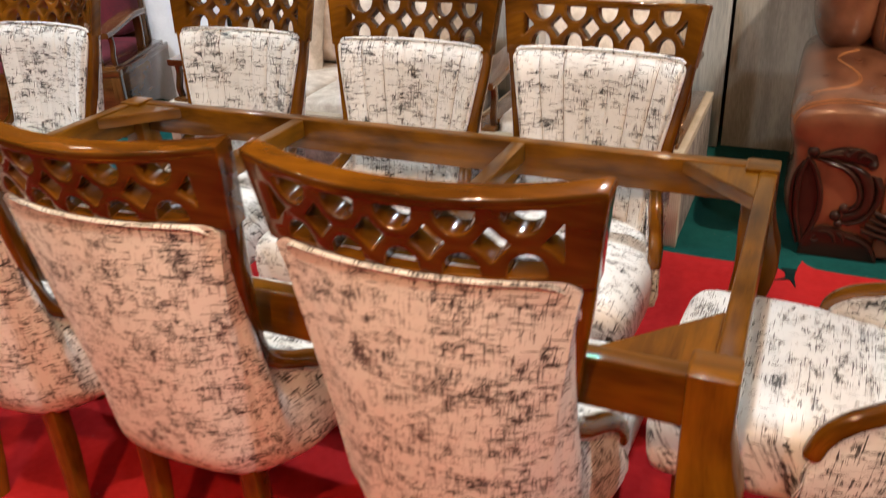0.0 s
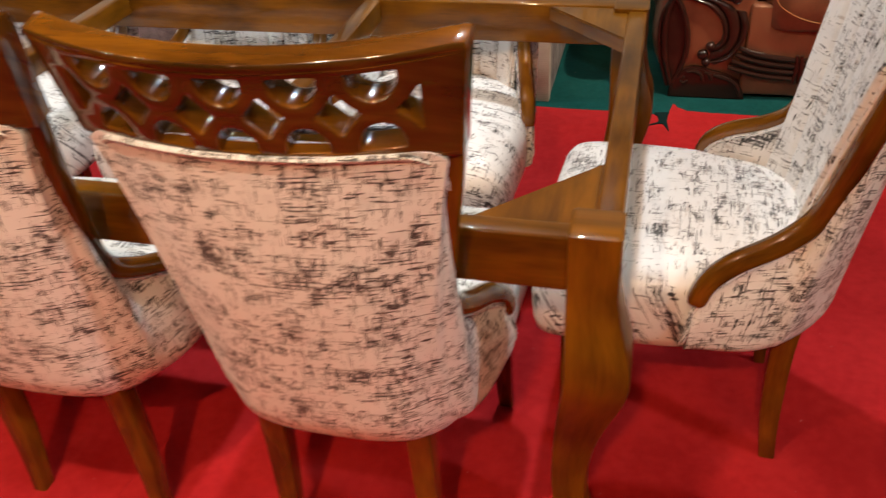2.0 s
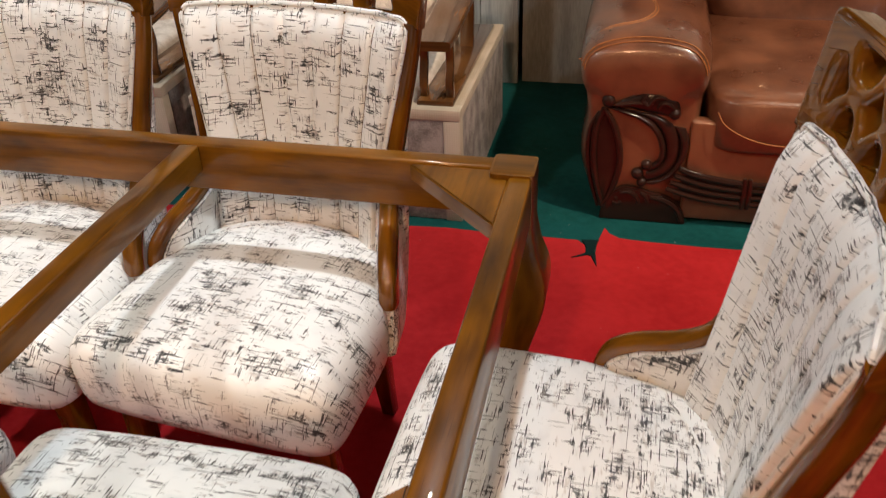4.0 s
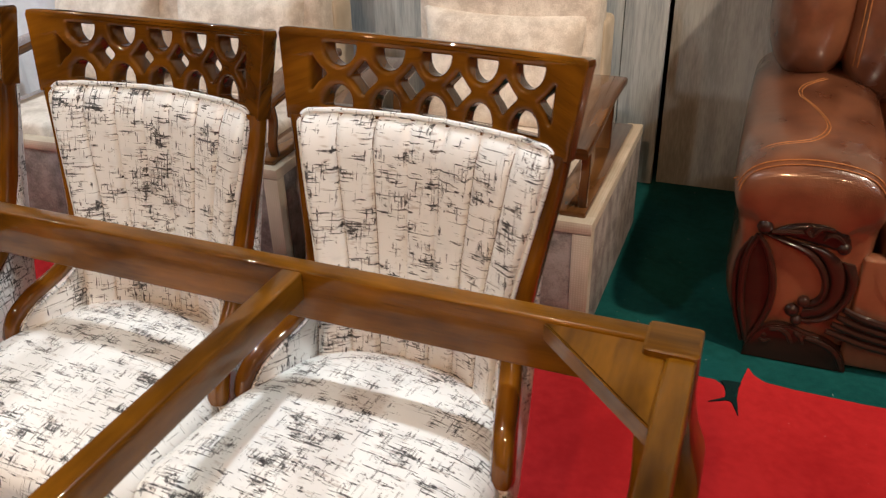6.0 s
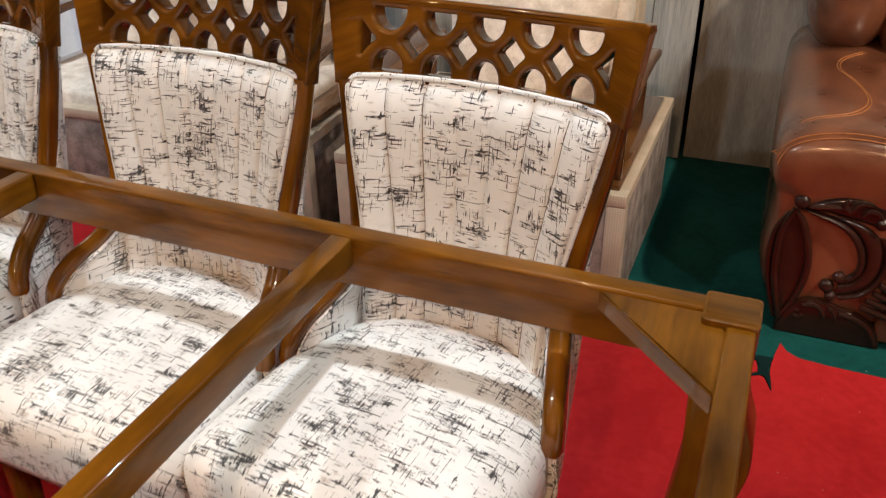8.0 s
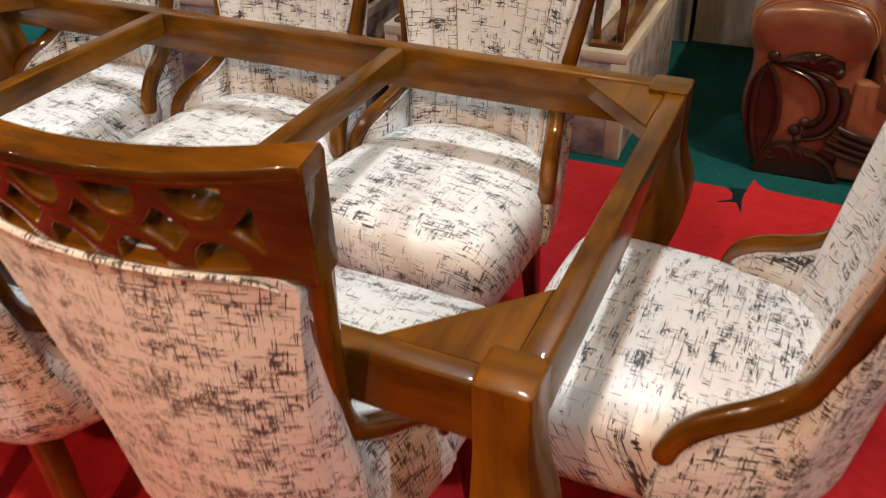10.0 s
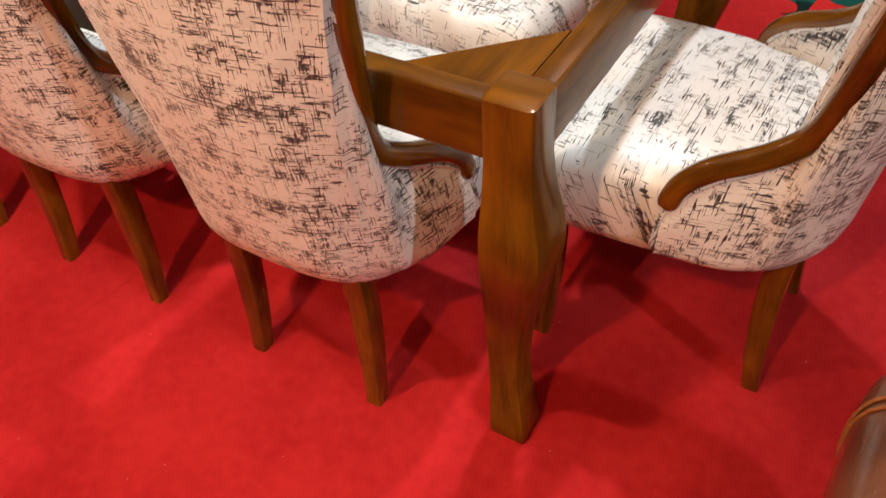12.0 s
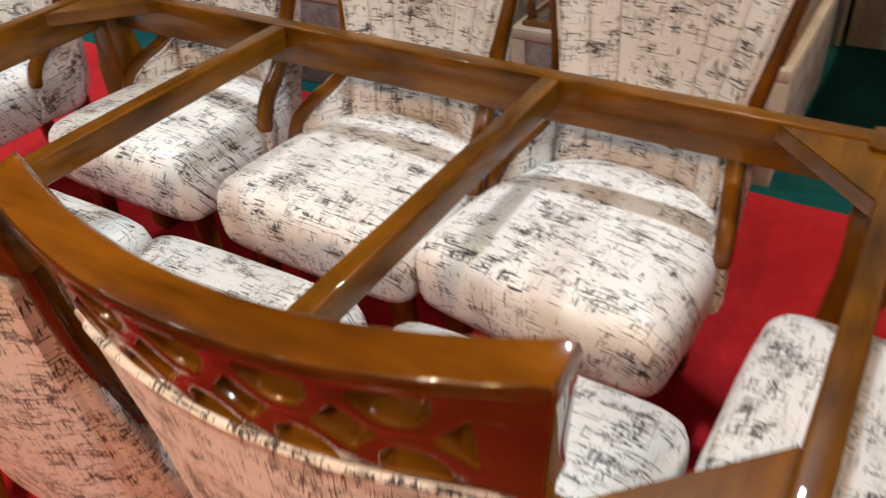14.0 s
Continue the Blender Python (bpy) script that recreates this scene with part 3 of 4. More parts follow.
def build_leg(front, sign):
    """A sabre leg, square in section, that splays outwards; its pose gives the place."""
    stations = [(0.385, 0.0, 0.0235), (0.30, 0.004, 0.0228), (0.20, 0.003, 0.0218), (0.10, -0.003, 0.0195), (0.04, -0.009, 0.0178), (0.0, -0.014, 0.0170)]
    pts = smooth_path([(sign * 0.009 * (1 - z / 0.385) ** 1.3, s * (-0.6 if front else 1.0), z) for z, s, h in stations], 3)
    half = smooth_path([(h, 0, 0) for z, s, h in stations], 3)
    rows = [[(p.x + a, p.y + b, p.z) for a, b in slab(2 * h.x, 2 * h.x, 0.006, 2)] for p, h in zip(pts, half)]
    return grid(rows, True, True)


GROUP = "dining chairs round the table"


def build_chair():
    chair = thing("dining_chair", "golden brown lacquered dining chair in white velvet with black brushed print", "chair", GROUP)
    part("upholstered_shell", build_shell(), FABRIC, chair, "white velvet with black brush strokes", 60)
    seat = part("seat", build_seat(), FABRIC_SPARSE, chair, "domed white velvet seat with black brush strokes", 60)
    part("seam", seat_seam(), FABRIC_SPARSE, seat)
    lattice = part("lattice", build_lattice(), WOOD, chair, "pierced lacquered wooden lattice with shade coloured into its darker red back", 50)
    # faces turned to the rear take the shaded copy of the wood
    lattice.data.materials.append(WOOD_SHADED)
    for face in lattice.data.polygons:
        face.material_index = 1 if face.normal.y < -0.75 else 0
    for path in (SIDE, mirrored(SIDE)):
        sizes = [1.0] * len(path)
        for k in range(len(path)):
            f = k / (len(path) - 1)
            sizes[k] = (0.95 + 0.10 * f, 1.0 + 0.1 * math.sin(math.pi * f))
        sizes[-1] = (0.8, 0.8)
        arm_path = path[:-1] + [path[-1]]
        # the flat of the rail faces outwards and forwards
        part("arm", sweep(arm_path, slab(0.034, 0.036, 0.011, 3), (0, 1, 0.35), sizes=sizes), WOOD, chair)
    pad = part("back_pad", build_pad(), FABRIC_SPARSE, chair, "channelled white velvet pad with black brush strokes", 60)
    outer = []
    for i in range(61):
        outer.append(shell_point(-0.5 + i / 60, 1.0, False) + Vector((0, -0.002, -0.004)))
    heights = [0.45 + 0.482 * k / 20 for k in range(21)] + [0.945, 0.952, 0.957, 0.961, 0.964]
    border = [pad_point(-1, z) + Vector((-0.002, 0, 0)) for z in heights] + [pad_point(-0.88 + 1.76 * k / 24, 0.965) + Vector((0, 0, 0.001)) for k in range(25)] + [pad_point(1, z) + Vector((0.002, 0, 0)) for z in reversed(heights)]
    part("piping", sweep([p + Vector((0, 0.010, 0)) for p in border], disc(0.0052, 8), (0, 1, 0)), FABRIC_SPARSE, pad)
    for k in range(1, 7):
        line = [pad_point(k / 3.5 - 1, 0.45 + 0.492 * i / 20) for i in range(21)]
        part("seam", sweep(line, disc(0.0021, 5), (1, 0, 0)), SEAM, pad)
    rims = []
    for sign in (-1, 1):
        rim_in, rim_out = [], []
        for i in range(41):
            u = sign * (0.5 + 0.5 * i / 40)
            rim_in.append(shell_point(u, 1.0, True) + Vector((-sign * 0.006, 0.002, 0.0)))
            rim_out.append(shell_point(u, 0.985, False) + Vector((sign * (0.003 + 0.003 * i / 40), 0.0, -0.013 * min(1.0, i / 10))))
        rim_in += [shell_point(sign, 1 - k / 12, True) + Vector((-sign * 0.003, 0.007, 0)) for k in range(1, 13)]
        part("piping", sweep(rim_in, disc(0.0044, 6)), FABRIC, chair)
        rims.append(rim_out[2:] + [shell_point(sign, 1 - k / 12, False) + Vector((0, 0.006, 0)) for k in range(0, 13)])
    line = list(reversed(rims[0])) + outer[2:-2] + rims[1]
    for _ in range(8):
        line = [line[0]] + [(p + 2 * q + r) / 4 for p, q, r in zip(line, line[1:], line[2:])] + [line[-1]]
    part("piping", sweep(line, disc(0.0046, 6)), FABRIC, chair)
    under = [shell_point(-1 + 2 * i / 40, 0.0, False) for i in range(41)]
    bm = bmesh.new()
    f = bm.faces.new([bm.verts.new(p + Vector((0, 0, 0.004))) for p in under])
    for v in bmesh.ops.extrude_face_region(bm, geom=[f])["geom"]:
        if isinstance(v, bmesh.types.BMVert):
            v.co.z += 0.012
    part("dust_cover", bm, LINING, chair)
    for x, y, front in ((-0.139, 0.076, False), (0.139, 0.076, False), (-0.205, 0.48, True), (0.205, 0.48, True)):
        leg = part("leg", build_leg(front, math.copysign(1, x)), WOOD, chair)
        leg.location = (x, y, 0)
    return chair


chair = build_chair()
# x, y and turn of each chair's back; the far row, the near row, the head
chair.matrix_world = pose(0.506, 0.648, 0, 0, 0, 174)
LABELS = {
    "row": "golden brown lacquered dining chair in white velvet with black brushed print",
    "apart": "lacquered dining chair in printed white velvet, standing beyond the table",
    "head": "lacquered dining chair in printed white velvet at the table's short end",
}
for x, y, turn, place in ((-0.062, 0.654, 177.5, "row"), (-0.695, 0.680, 178.5, "row"), (-1.50, 0.61, 176, "apart"), (0.546, -0.597, 0, "row"), (-0.055, -0.60, 0, "row"), (-0.62, -0.60, 0, "row"), (1.399, -0.008, 88.7, "head")):
    tagged(copy_thing(chair, pose(x, y, 0, 0, 0, turn)), LABELS[place], "chair", GROUP)


# ---- table frame without its top ----
TX0, TX1, TY0, TY1, TZ = -1.055, 1.0, -0.5, 0.477, 0.76
RAIL_H, RAIL_W, POST = 0.097, 0.040, 0.078


def build_table_leg(sx, sy):
    """A cabriole leg whose knee swells towards its outer corner."""
    # height, shift to the outer corner, width
    stations = [(0.764, 0, POST), (0.70, 0, POST), (0.655, 0, POST), (0.60, 0.005, 0.087), (0.54, 0.014, 0.101), (0.48, 0.013, 0.101), (0.40, -0.002, 0.088), (0.30, -0.019, 0.072), (0.20, -0.026, 0.064), (0.12, -0.022, 0.062), (0.06, -0.010, 0.070), (0.02, -0.004, 0.076), (0.0, -0.004, 0.074)]
    pts = smooth_path([(s, w, z) for z, s, w in stations[2:]], 3)
    rows = []
    for z, s, w in stations[:2]:
        rows.append((s, w, z))
    rows += [(p.x, p.y, p.z) for p in pts]
    rows.insert(0, (0, POST - 0.008, 0.7655))
    cx = (TX1 if sx > 0 else TX0) - sx * POST / 2
    cy = (TY1 if sy > 0 else TY0) - sy * POST / 2
    out = []
    for s, w, z in rows:
        out.append([(cx + sx * s + a, cy + sy * s + b, z) for a, b in slab(w, w, 0.008, 2)])
    return grid(out, True, True)


table = thing("dining_table", "lacquered brown wooden dining table frame without its top", "table")
for sx in (-1, 1):
    for sy in (-1, 1):
        part("leg", build_table_leg(sx, sy), WOOD_TABLE, table)
i0, i1, j0, j1 = TX0 + POST - 0.004, TX1 - POST + 0.004, TY0 + POST - 0.004, TY1 - POST + 0.004
part("rail", block(i0, i1, TY0 + 0.004, TY0 + 0.004 + RAIL_W, TZ - RAIL_H, TZ, 0.0055, 3), WOOD_TABLE, table)
part("rail", block(i0, i1, TY1 - 0.004 - RAIL_W, TY1 - 0.004, TZ - RAIL_H, TZ, 0.0055, 3), WOOD_TABLE, table)
part("rail", block(TX1 - 0.004 - RAIL_W, TX1 - 0.004, j0, j1, TZ - RAIL_H, TZ, 0.0055, 3), WOOD_TABLE, table)
part("rail", block(TX0 + 0.004, TX0 + 0.004 + RAIL_W, j0, j1, TZ - RAIL_H, TZ, 0.0055, 3), WOOD_TABLE, table)
for x in (0.337, -0.371):
    part("cross_rail", block(x - 0.02, x + 0.02, TY0 + 0.044, TY1 - 0.044, TZ - 0.056, TZ - 0.001, 0.0055, 3), WOOD_TABLE, table)
for sx in (-1, 1):
    for sy in (-1, 1):
        cx = TX1 - 0.044 if sx > 0 else TX0 + 0.044
        cy = TY1 - 0.044 if sy > 0 else TY0 + 0.044
        size, h = 0.185, 0.034
        tri = [(cx, cy), (cx - sx * size, cy), (cx, cy - sy * size)]
        bm = bmesh.new()
        f = bm.faces.new([bm.verts.new((a, b, TZ - 0.005)) for a, b in tri])
        for v in bmesh.ops.extrude_face_region(bm, geom=[f])["geom"]:
            if isinstance(v, bmesh.types.BMVert):
                v.co.z -= h
        bmesh.ops.recalc_face_normals(bm, faces=bm.faces[:])
        bmesh.ops.bevel(bm, geom=bm.edges[:], offset=0.003, segments=2, affect="EDGES")
        box_uv(bm)
        part("corner_brace", bm, WOOD_TABLE, table)
# the frame stands slightly out of square
for piece in table.children:
    for v in piece.data.vertices:
        v.co.x += 0.004 - 0.016 * v.co.y
table.matrix_world = pose(0.0001, 0.014, 0, 0, 0, -0.8)


# ---- leather sofa ----
ARM_SHAPE = smooth_path([(0.08, 0, 0.03), (0.035, 0, 0.12), (0.015, 0, 0.22), (0.030, 0, 0.34), (0.022, 0, 0.42), (0.000, 0, 0.50), (0.012, 0, 0.58), (0.070, 0, 0.625), (0.20, 0, 0.645), (0.34, 0, 0.628), (0.400, 0, 0.575), (0.412, 0, 0.50), (0.400, 0, 0.42), (0.395, 0, 0.25), (0.385, 0, 0.03)], 4)
ARM_MIDDLE = Vector((0.2, 0, 0.33))
# depth and size of the arm's sections from front to back
ARM_ROWS = [(1.600, 0.30), (1.600, 0.62), (1.602, 0.78), (1.606, 0.84), (1.612, 0.875), (1.624, 0.905), (1.645, 0.935), (1.68, 0.958), (1.75, 0.975), (1.9, 0.982), (2.1, 0.985), (2.3, 0.985), (2.5, 0.98), (2.68, 0.97), (2.72, 0.93)]


def arm_point(p, y, k):
    q = ARM_MIDDLE + (p - ARM_MIDDLE) * k
    # the stuffed roll along the top of the front
    roll = math.sin(math.pi * min(1.0, max(0.0, (q.z - 0.43) / 0.22))) ** 0.7
    return Vector((q.x, y - 0.045 * roll * min(1.0, max(0.0, 1 - (y - 1.60) / 0.1)), max(q.z, 0.0)))


def arm_top(x, y):
    """Height of the arm's upper side."""
    k = float(np.interp(y, [r[0] for r in ARM_ROWS[4:]], [r[1] for r in ARM_ROWS[4:]]))
    upper = [ARM_MIDDLE + (p - ARM_MIDDLE) * k for p in ARM_SHAPE if p.z > 0.56]
    return float(np.interp(x, [p.x for p in upper], [p.z for p in upper]))


def sofa_arm(x0, flip=1):
    """A rolled arm; the sections stand in x and z and are drawn from front to back."""
    rows = []
    for y, k in ARM_ROWS:
        rows.append([Vector((x0, 0, 0)) + Vector((flip, 1, 1)) * arm_point(p, y, k) for p in ARM_SHAPE])
    return grid(rows, True, True)


sofa = thing("leather_sofa", "chestnut brown leather sofa with carved dark wood fronts", "sofa")
SX = 0.985
arm = part("arm", sofa_arm(SX), LEATHER, sofa, "rolled brown leather arm", 60)
part("arm", sofa_arm(SX + 2.3, -1), LEATHER, sofa, "rolled brown leather arm", 60)


def carve(points, r, y=1.588, parent=None, sizes=None, name="carving"):
    path = smooth_path([(x, y, z) for x, z in points], 5)
    n = len(path)
    taper = [(0.55 + 0.45 * math.sin(math.pi * (0.12 + 0.76 * k / (n - 1)))) for k in range(n)]
    return part(name, sweep(path, disc(r, 8), (0, 1, 0), sizes=taper), WOOD_DARK, parent)


def plate(points, y0, y1, material, name, parent):
    bm = bmesh.new()
    f = bm.faces.new([bm.verts.new((x, y0, z)) for x, z in points])
    for v in bmesh.ops.extrude_face_region(bm, geom=[f])["geom"]:
        if isinstance(v, bmesh.types.BMVert):
            v.co.y = y1
    bmesh.ops.recalc_face_normals(bm, faces=bm.faces[:])
    edges = [e for e in bm.edges if all(abs(v.co.y - y0) < 1e-6 for v in e.verts)]
    bmesh.ops.bevel(bm, geom=edges, offset=0.005, segments=2, affect="EDGES")
    bmesh.ops.triangulate(bm, faces=[f for f in bm.faces if len(f.verts) > 4])
    return part(name, bm, material, parent)


def band(edge_a, edge_b, bulge, y=1.600, name="carved_band", steps=6):
    """A carved band between two edges, rounded across its width."""
    a, b = [smooth_path([(x, 0, z) for x, z in edge], steps) for edge in (edge_a, edge_b)]
    rows = []
    for i in range(41):
        p, q = at(a, i / 40), at(b, i / 40)
        end = min(1.0, 0.35 + 4 * min(i, 40 - i) / 40)
        front = [Vector((p.x + (q.x - p.x) * k / 10, y - 0.004 - bulge * end * math.sin(math.pi * k / 10) ** 0.6, p.z + (q.z - p.z) * k / 10)) for k in range(11)]
        rows.append(front + [Vector((q.x, y + 0.02, q.z)), Vector((p.x, y + 0.02, p.z))])
    return part(name, grid(rows, True, True), WOOD_DARK, sofa, angle=60)


LEAF_LEFT = [(1.079, 0.386), (1.058, 0.324), (1.055, 0.234), (1.066, 0.144), (1.094, 0.040)]
LEAF_RIGHT = [(1.079, 0.386), (1.108, 0.342), (1.136, 0.254), (1.139, 0.174), (1.119, 0.093), (1.094, 0.040)]
INNER = [(1.087, 0.388), (1.137, 0.372), (1.193, 0.351), (1.236, 0.313), (1.258, 0.265), (1.258, 0.224), (1.236, 0.198)]
MIDDLE = [(1.106, 0.392), (1.171, 0.379), (1.224, 0.355), (1.258, 0.319), (1.278, 0.269), (1.278, 0.224), (1.259, 0.190), (1.226, 0.174)]
BROAD = [(1.172, 0.380), (1.245, 0.369), (1.295, 0.337), (1.317, 0.292), (1.320, 0.240), (1.304, 0.192), (1.274, 0.158), (1.222, 0.137)]
OUTER = [(1.302, 0.385), (1.331, 0.331), (1.346, 0.290), (1.345, 0.245), (1.331, 0.203), (1.307, 0.163), (1.252, 0.128)]
band(LEAF_LEFT, LEAF_RIGHT, 0.005, 1.602, "carved_leaf")
band(INNER, MIDDLE, 0.017)
band(MIDDLE, BROAD, 0.010)
band(BROAD[2:], OUTER[1:], 0.016)
band([(1.108, 0.402), (1.155, 0.427), (1.193, 0.440), (1.235, 0.445), (1.273, 0.437), (1.299, 0.416), (1.312, 0.380)], [(1.110, 0.396), (1.165, 0.388), (1.200, 0.381), (1.235, 0.376), (1.262, 0.371), (1.282, 0.366), (1.302, 0.360)], 0.012)
carve(LEAF_LEFT, 0.011, 1.592, sofa)
carve(LEAF_RIGHT, 0.010, 1.591, sofa)
carve([(1.066, 0.372), (1.040, 0.316), (1.036, 0.234), (1.048, 0.140), (1.080, 0.035)], 0.008, 1.598, sofa)
carve([(1.112, 0.401), (1.165, 0.409), (1.210, 0.412)], 0.008, 1.586, sofa)
carve([(1.204, 0.436), (1.194, 0.420), (1.210, 0.405), (1.222, 0.420), (1.236, 0.432), (1.262, 0.430)], 0.008, 1.584, sofa)
carve([(1.242, 0.396), (1.252, 0.412), (1.271, 0.412), (1.290, 0.396)], 0.008, 1.584, sofa)
for x, z, r in ((1.091, 0.412, 0.021), (1.293, 0.379, 0.018), (1.224, 0.201, 0.017), (1.199, 0.168, 0.020), (1.214, 0.138, 0.016), (1.139, 0.079, 0.015)):
    part("carved_knob", pillow(x, 1.592, z, 2 * r, 0.034, 2 * r, 1.0, 16, 10), WOOD_DARK, sofa, angle=60)
plate([(p.x, p.z) for p in smooth_path([(1.088, 0, -0.003), (1.093, 0, 0.034), (1.116, 0, 0.086), (1.155, 0, 0.117), (1.201, 0, 0.118), (1.242, 0, 0.104), (1.290, 0, 0.094), (1.331, 0, 0.070), (1.358, 0, 0.034), (1.366, 0, -0.003)], 3)], 1.578, 1.63, WOOD_DARK, "plinth", sofa)
carve([(1.246, 0.092), (1.292, 0.081), (1.330, 0.056), (1.352, 0.012)], 0.009, 1.577, sofa)
carve([(1.150, 0.101), (1.179, 0.106), (1.202, 0.090), (1.212, 0.066)], 0.008, 1.577, sofa)
carve([(1.215, 0.104), (1.232, 0.092), (1.242, 0.070)], 0.007, 1.577, sofa)
carve([(1.128, 0.066), (1.142, 0.058), (1.156, 0.068)], 0.006, 1.577, sofa)

# stitching on the arm
for y, k in ((1.610, 0.872), (1.620, 0.897)):
    line = [arm_point(p, y, k + 0.006) + Vector((SX, 0, 0)) for p in ARM_SHAPE if p.z > 0.53]
    part("stitching", sweep(line, disc(0.0019, 6), (0, 1, 0)), STITCH, arm)
CURL = [(0.015, 1.60), (0.055, 1.635), (0.095, 1.665), (0.18, 1.685), (0.223, 1.745), (0.229, 1.835), (0.193, 1.97), (0.158, 2.07), (0.167, 2.165), (0.23, 2.26)]
for shift in (0.0, 0.012):
    line = [Vector((SX + p.x - shift * 0.7, p.y + shift * 0.7, arm_top(p.x - shift * 0.7, p.y + shift * 0.7) + 0.0005)) for p in smooth_path([(x, y, 0) for x, y in CURL], 6)]
    part("stitching", sweep(line, disc(0.0019, 6)), STITCH, arm)
part("base", block(SX + 0.39, SX + 1.91, 1.60, 2.7, 0.04, 0.22, 0.02, 3), LEATHER, sofa)
part("front_panel", block(SX + 0.36, SX + 1.94, 1.592, 1.64, 0.012, 0.36, 0.012, 3), LEATHER, sofa)
for k in range(4):
    carve([(1.326 - 0.011 * k, 0.202 - 0.025 * k), (1.37, 0.184 - 0.0255 * k), (1.43, 0.172 - 0.025 * k), (1.50, 0.164 - 0.024 * k), (1.523, 0.163 - 0.024 * k)], 0.012, 1.578, sofa)
    carve([(1.545, 0.163 - 0.024 * k), (1.80, 0.160 - 0.024 * k), (2.135, 0.158 - 0.024 * k), (2.47, 0.160 - 0.024 * k), (2.725, 0.163 - 0.024 * k)], 0.012, 1.578, sofa)
for x in (1.527, 1.543):
    carve([(x, 0.182), (x + 0.004, 0.13), (x + 0.002, 0.076)], 0.009, 1.574, sofa)
for k in range(2):
    x = SX + 0.40 + 0.755 * k
    part("seat_cushion", pillow(x + 0.375, 2.05, 0.355, 0.75, 0.98, 0.20, 0.22), LEATHER, sofa, angle=60)
    part("stitching", sweep(smooth_path([(x + 0.03, 1.571, 0.40), (x + 0.06, 1.563, 0.36), (x + 0.14, 1.561, 0.32), (x + 0.25, 1.560, 0.305), (x + 0.5, 1.560, 0.305), (x + 0.69, 1.563, 0.35), (x + 0.72, 1.571, 0.40)], 6), disc(0.0018, 6)), STITCH, sofa)
    part("back_cushion", pillow(x + 0.375, 2.50, 0.72, 0.76, 0.36, 0.68, 0.42), LEATHER, sofa, angle=60)
def roll_front(roll, x, z, e=0.8):
    """The front of a stuffed roll at x and z."""
    cx, dx, cy, cz, h = roll
    rest = 1 - abs((x - cx) / (dx / 2)) ** (2 / e) - abs((z - cz) / (h / 2)) ** (2 / e)
    return cy - 0.22 * max(0.0, rest) ** (e / 2)


ROLLS = [(SX + 0.165, 0.28, 2.46, 0.86, 0.52), (SX + 0.415, 0.34, 2.44, 0.84, 0.60), (SX + 1.885, 0.34, 2.44, 0.84, 0.60), (SX + 2.135, 0.28, 2.46, 0.86, 0.52)]
for roll in ROLLS:
    x, dx, y, z, h = roll
    part("back_roll", pillow(x, y, z, dx, 0.44, h, 0.8, 32, 18), LEATHER, sofa, "stuffed leather roll", 60)
for roll, side in ((ROLLS[1], -1), (ROLLS[2], 1)):
    for k in (0.118, 0.106):
        x = roll[0] + side * k
        part("stitching", sweep([(x, roll_front(roll, x, z) - 0.001, z) for z in (0.68, 0.72, 0.76, 0.80, 0.84, 0.88, 0.92, 0.96, 1.0)], disc(0.002, 6), (1, 0, 0)), STITCH, sofa)
part("back", block(SX + 0.12, SX + 2.18, 2.62, 2.76, 0.1, 1.02, 0.04, 3), LEATHER, sofa)


# ---- leather armchair beside the table ----
def leather_armchair():
    """An armchair of the sofa's set; its front lies on y = 1.6 and it is 1.0 wide."""
    a = thing("leather_armchair", "chestnut brown leather armchair with stitched rolled arms, beside the table", "armchair")
    for x0, flip in ((0.0, 1), (1.0, -1)):
        side = part("arm", sofa_arm(x0, flip), LEATHER, a, "rolled brown leather arm", 60)
        for y, k in ((1.664, 0.948), (1.676, 0.954)):
            line = [Vector((x0, 0, 0)) + Vector((flip, 1, 1)) * arm_point(p, y, k + 0.008) for p in ARM_SHAPE if p.z > 0.30]
            part("stitching", sweep(line, disc(0.0022, 6), (0, 1, 0)), STITCH, side)
    part("base", block(0.39, 0.61, 1.60, 2.7, 0.04, 0.24, 0.02, 3), LEATHER, a)
    part("seat_cushion", pillow(0.5, 2.05, 0.335, 0.24, 0.98, 0.22, 0.22), LEATHER, a, angle=60)
    part("back", block(0.10, 0.90, 2.62, 2.74, 0.1, 0.98, 0.04, 3), LEATHER, a)
    part("back_cushion", pillow(0.5, 2.50, 0.70, 0.62, 0.34, 0.62, 0.5), LEATHER, a, "stuffed leather back cushion", 60)
    return a


leather_armchair().matrix_world = pose(2.45, 1.07, 0, 0, 0, 180)


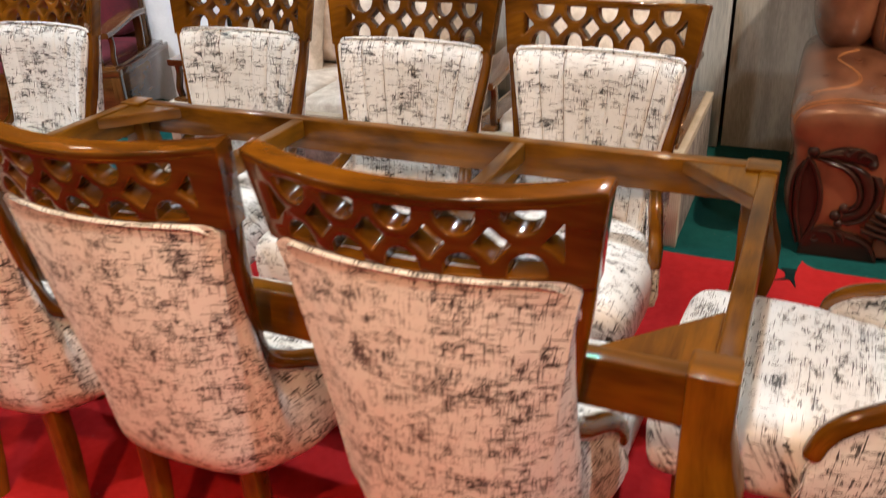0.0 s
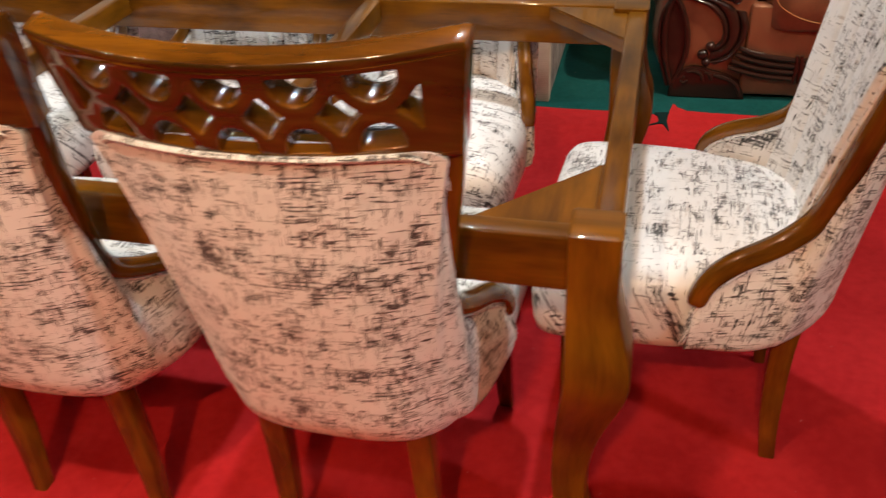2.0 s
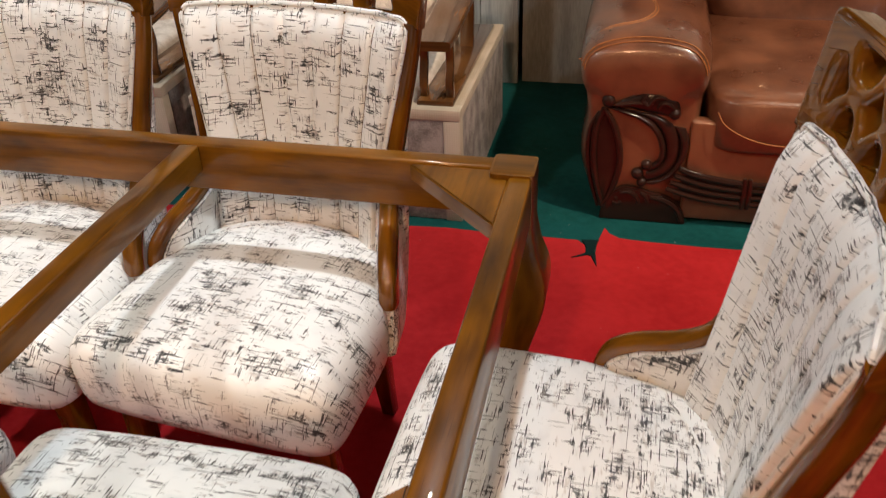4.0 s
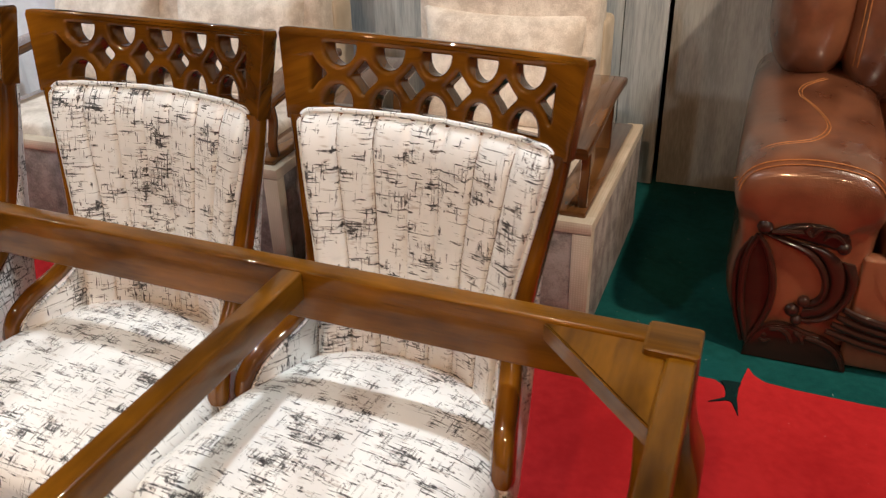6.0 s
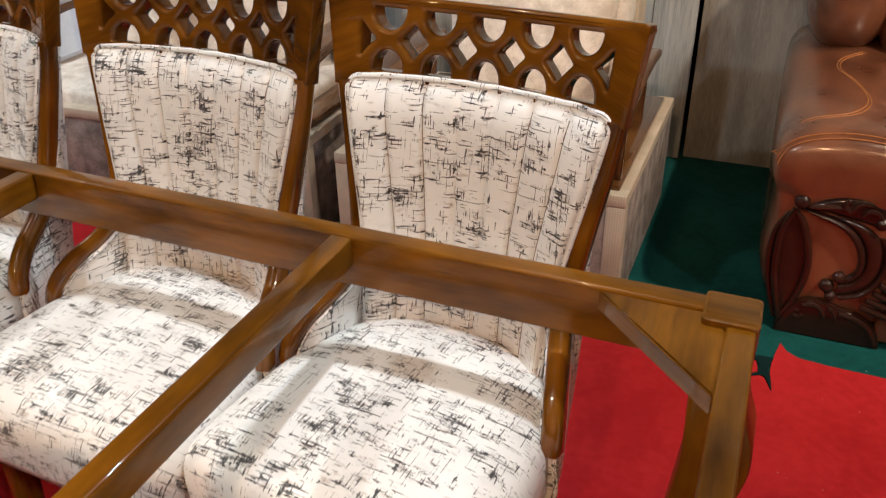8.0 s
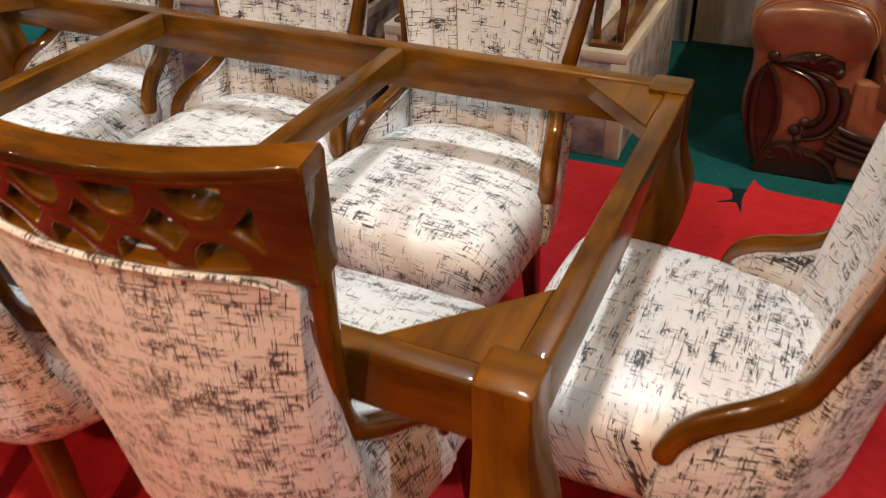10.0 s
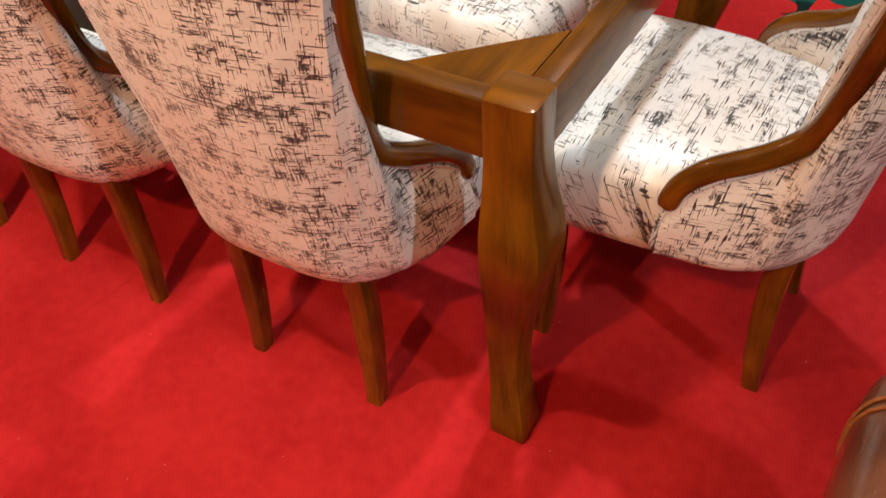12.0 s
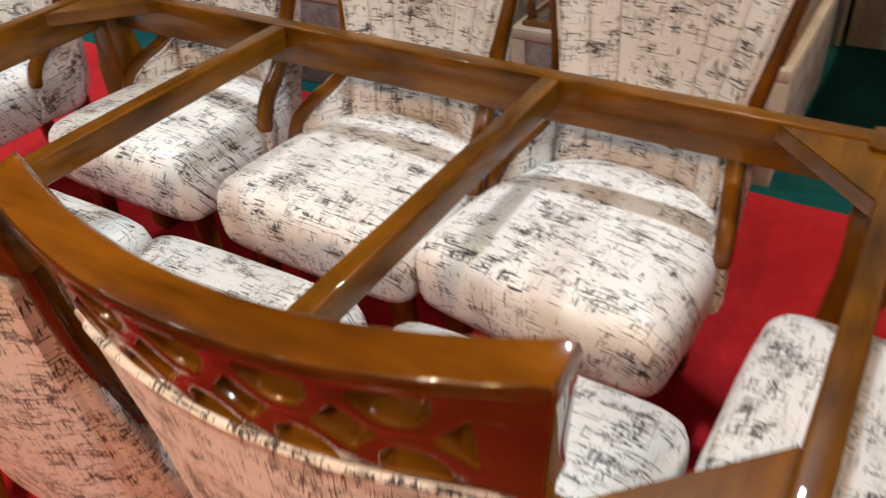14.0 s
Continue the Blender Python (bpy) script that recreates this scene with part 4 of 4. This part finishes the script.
# ---- plush armchairs with wooden arms ----
def build_armchair(w, label, category, name, seats, cloth=PLUSH, cover=LINEN, edging=JUTE, group="box seats with wooden arms"):
    """Built with its front on y = 0 and its middle on x = 0; w is half its width."""
    a = thing(name, label, category, group)
    d, h = 0.86, 0.398
    part("front_panel", block(-w, w, 0, 0.05, 0.0, h, 0.008), cloth, a)
    for sign in (-1, 1):
        x = sign * (w - 0.025)
        part("side_panel", block(x - 0.025, x + 0.025, 0.05, d, 0.0, h, 0.008), cloth, a)
        x = sign * (w - 0.085)
        part("arm_base", block(x - 0.06, x + 0.06, 0.03, d - 0.05, h - 0.01, h + 0.018, 0.006), WOOD_ARM, a)
        top = smooth_path([(x, 0.03, 0.592), (x, 0.10, 0.596), (x, 0.20, 0.606), (x, 0.32, 0.624), (x, 0.44, 0.636), (x, 0.54, 0.636), (x, 0.60, 0.632)], 4)
        part("arm_top", sweep(top, slab(0.115, 0.032, 0.010, 3)), WOOD_ARM, a)
        for px in (x - 0.042, x + 0.042):
            part("arm_post", sweep(smooth_path([(px, 0.08, h + 0.015), (px, 0.070, 0.46), (px, 0.090, 0.53), (px, 0.080, 0.588)], 4), slab(0.026, 0.03, 0.007, 2), (0, 1, 0)), WOOD_ARM, a)
        part("arm_post", sweep([(x, 0.56, h + 0.015), (x, 0.575, 0.53), (x, 0.57, 0.63)], slab(0.05, 0.03, 0.007, 2), (0, 1, 0)), WOOD_ARM, a)
        x = sign * w
        lo, hi = sorted((x - sign * 0.054, x + sign * 0.003))
        part("trim", block(lo, hi, 0.045, d, h - 0.034, h + 0.003, 0.004), edging, a)
        part("trim", block(lo + 0.001, hi - 0.001, -0.003, 0.044, 0.0, h - 0.036, 0.004), edging, a)
    part("trim", block(-w - 0.003, w + 0.003, -0.003, 0.052, h - 0.035, h + 0.002, 0.004), edging, a, "pale woven edging strip")
    part("base", block(-w + 0.05, w - 0.05, 0.05, d, 0.0, 0.30, 0.008), cloth, a)
    part("back", block(-w + 0.10, w - 0.145, d - 0.06, d + 0.10, 0.28, 0.775, 0.02, 3), edging, a)
    wide = (2 * w - 0.26) / seats
    for k in range(seats):
        part("back_cushion", pillow(-w + 0.13 + wide * (k + 0.5) - 0.02, d - 0.08, 0.74, wide * 0.98, 0.22, 0.56, 0.28), cover, a, "stuffed back cushion", 60)
        part("seat_cushion", pillow(-w + 0.13 + wide * (k + 0.5), 0.40, 0.37, wide, 0.72, 0.17, 0.25), cover, a, "soft seat cushion", 60)
    return a


build_armchair(0.46, "taupe plush box armchair with pale edging and brown wooden arms", "armchair", "armchair", 1).matrix_world = pose(0.18, 1.485, -0.004)
build_armchair(0.72, "taupe plush box sofa with pale edging and brown wooden arms", "sofa", "box_sofa", 2).matrix_world = pose(-1.14, 1.52, -0.004, 0, 0, 2)
build_armchair(0.46, "dark brown wooden armchair with burgundy seat before the curtain", "armchair", "armchair", 1, WOOD_ARM, BURGUNDY, WOOD_ARM, "").matrix_world = pose(-3.02, 1.78, -0.004, 0, 0, 20)


def build_cushion(w, h, thick):
    """A square cushion with pinched corners and a sagging top edge; it stands in x and z."""
    rng = random.Random(5)
    n, rows = 22, []
    for side in (1, -1):
        sheet = []
        for i in range(n + 1):
            v = 2 * i / n - 1
            row = []
            for k in range(n + 1):
                u = 2 * k / n - 1
                puff = ((1 - u ** 4) * (1 - v ** 4)) ** 0.5
                pinch = 1 - 0.13 * (1 - abs(u) ** 2.2) * abs(v) ** 3
                pull = 1 - 0.12 * (1 - abs(v) ** 2.2) * abs(u) ** 3
                crease = 0.006 * math.sin(9 * u + 4 * v) * math.sin(7 * v - 3 * u) * puff
                row.append(Vector((w / 2 * u * pull, side * (-thick / 2 * puff + crease), h / 2 * v * pinch)))
            sheet.append(row)
        rows.append(sheet)
    bm = grid(rows[0])
    grid(rows[1], bm=bm)
    bmesh.ops.remove_doubles(bm, verts=bm.verts[:], dist=0.0005)
    return bm


for x, y, z, w, turn in ((0.165, 2.13, 0.615, 0.62, 2), (-0.93, 2.16, 0.61, 0.60, 4), (-1.58, 2.14, 0.61, 0.58, -3)):
    c = part("cushion", build_cushion(w, 0.44, 0.17), LINEN, None, angle=60)
    tagged(c, "pale crinkled linen cushion leaning on a plush seat back", "cushion", "loose cushions")
    c.matrix_world = pose(x, y, z, -14, 0, turn)


# ---- curtains at the far end ----
def curtain(x0, x1, y, folds, depth, material, name, label):
    rows = []
    n = folds * 10
    for i in range(9):
        z = 3.2 * i / 8 - 0.004
        rows.append([(x0 + (x1 - x0) * k / n, y + depth * math.sin(2 * math.pi * folds * k / n + 0.4 * math.sin(i)), z) for k in range(n + 1)])
    back = [[(x, yy + 0.004, z) for x, yy, z in row] for row in rows]
    bm = grid(rows)
    grid(back, bm=bm)
    return tagged(part(name, bm, material, angle=80), label, "curtain", kind="")


curtain(-4.9, -3.08, 2.70, 8, 0.05, BURGUNDY, "curtain", "burgundy cloth curtain hanging to the floor")
curtain(-3.07, -2.35, 2.66, 3, 0.03, WHITE_CLOTH, "curtain", "white cloth curtain hanging beside the burgundy one")


# ---- downlights ----
def build_downlight():
    d = thing("downlight", "round black ceiling downlight, inferred or added as fill, switched on", "ceiling light", "ceiling downlights")
    ring = [[((r) * math.cos(6.28318 * k / 24), (r) * math.sin(6.28318 * k / 24), z) for k in range(24)] for r, z in ((0.085, 0.0), (0.085, -0.085), (0.095, -0.087), (0.095, -0.079), (0.088, -0.07))]
    part("housing", grid(ring, True), BLACK, d)
    part("lens", grid([[(r * math.cos(6.28318 * k / 24), r * math.sin(6.28318 * k / 24), z) for k in range(24)] for r, z in ((0.08, -0.074), (0.05, -0.076), (0.01, -0.077))], True, True), LENS, d)
    return d


light = build_downlight()
# every lamp gets a fixture, the added fill lamps too
for k, (lx, ly, watts, aim, tint) in enumerate(LAMPS):
    if k == 0:
        light.matrix_world = pose(lx, ly, CEILING)
    else:
        copy_thing(light, pose(lx, ly, CEILING))
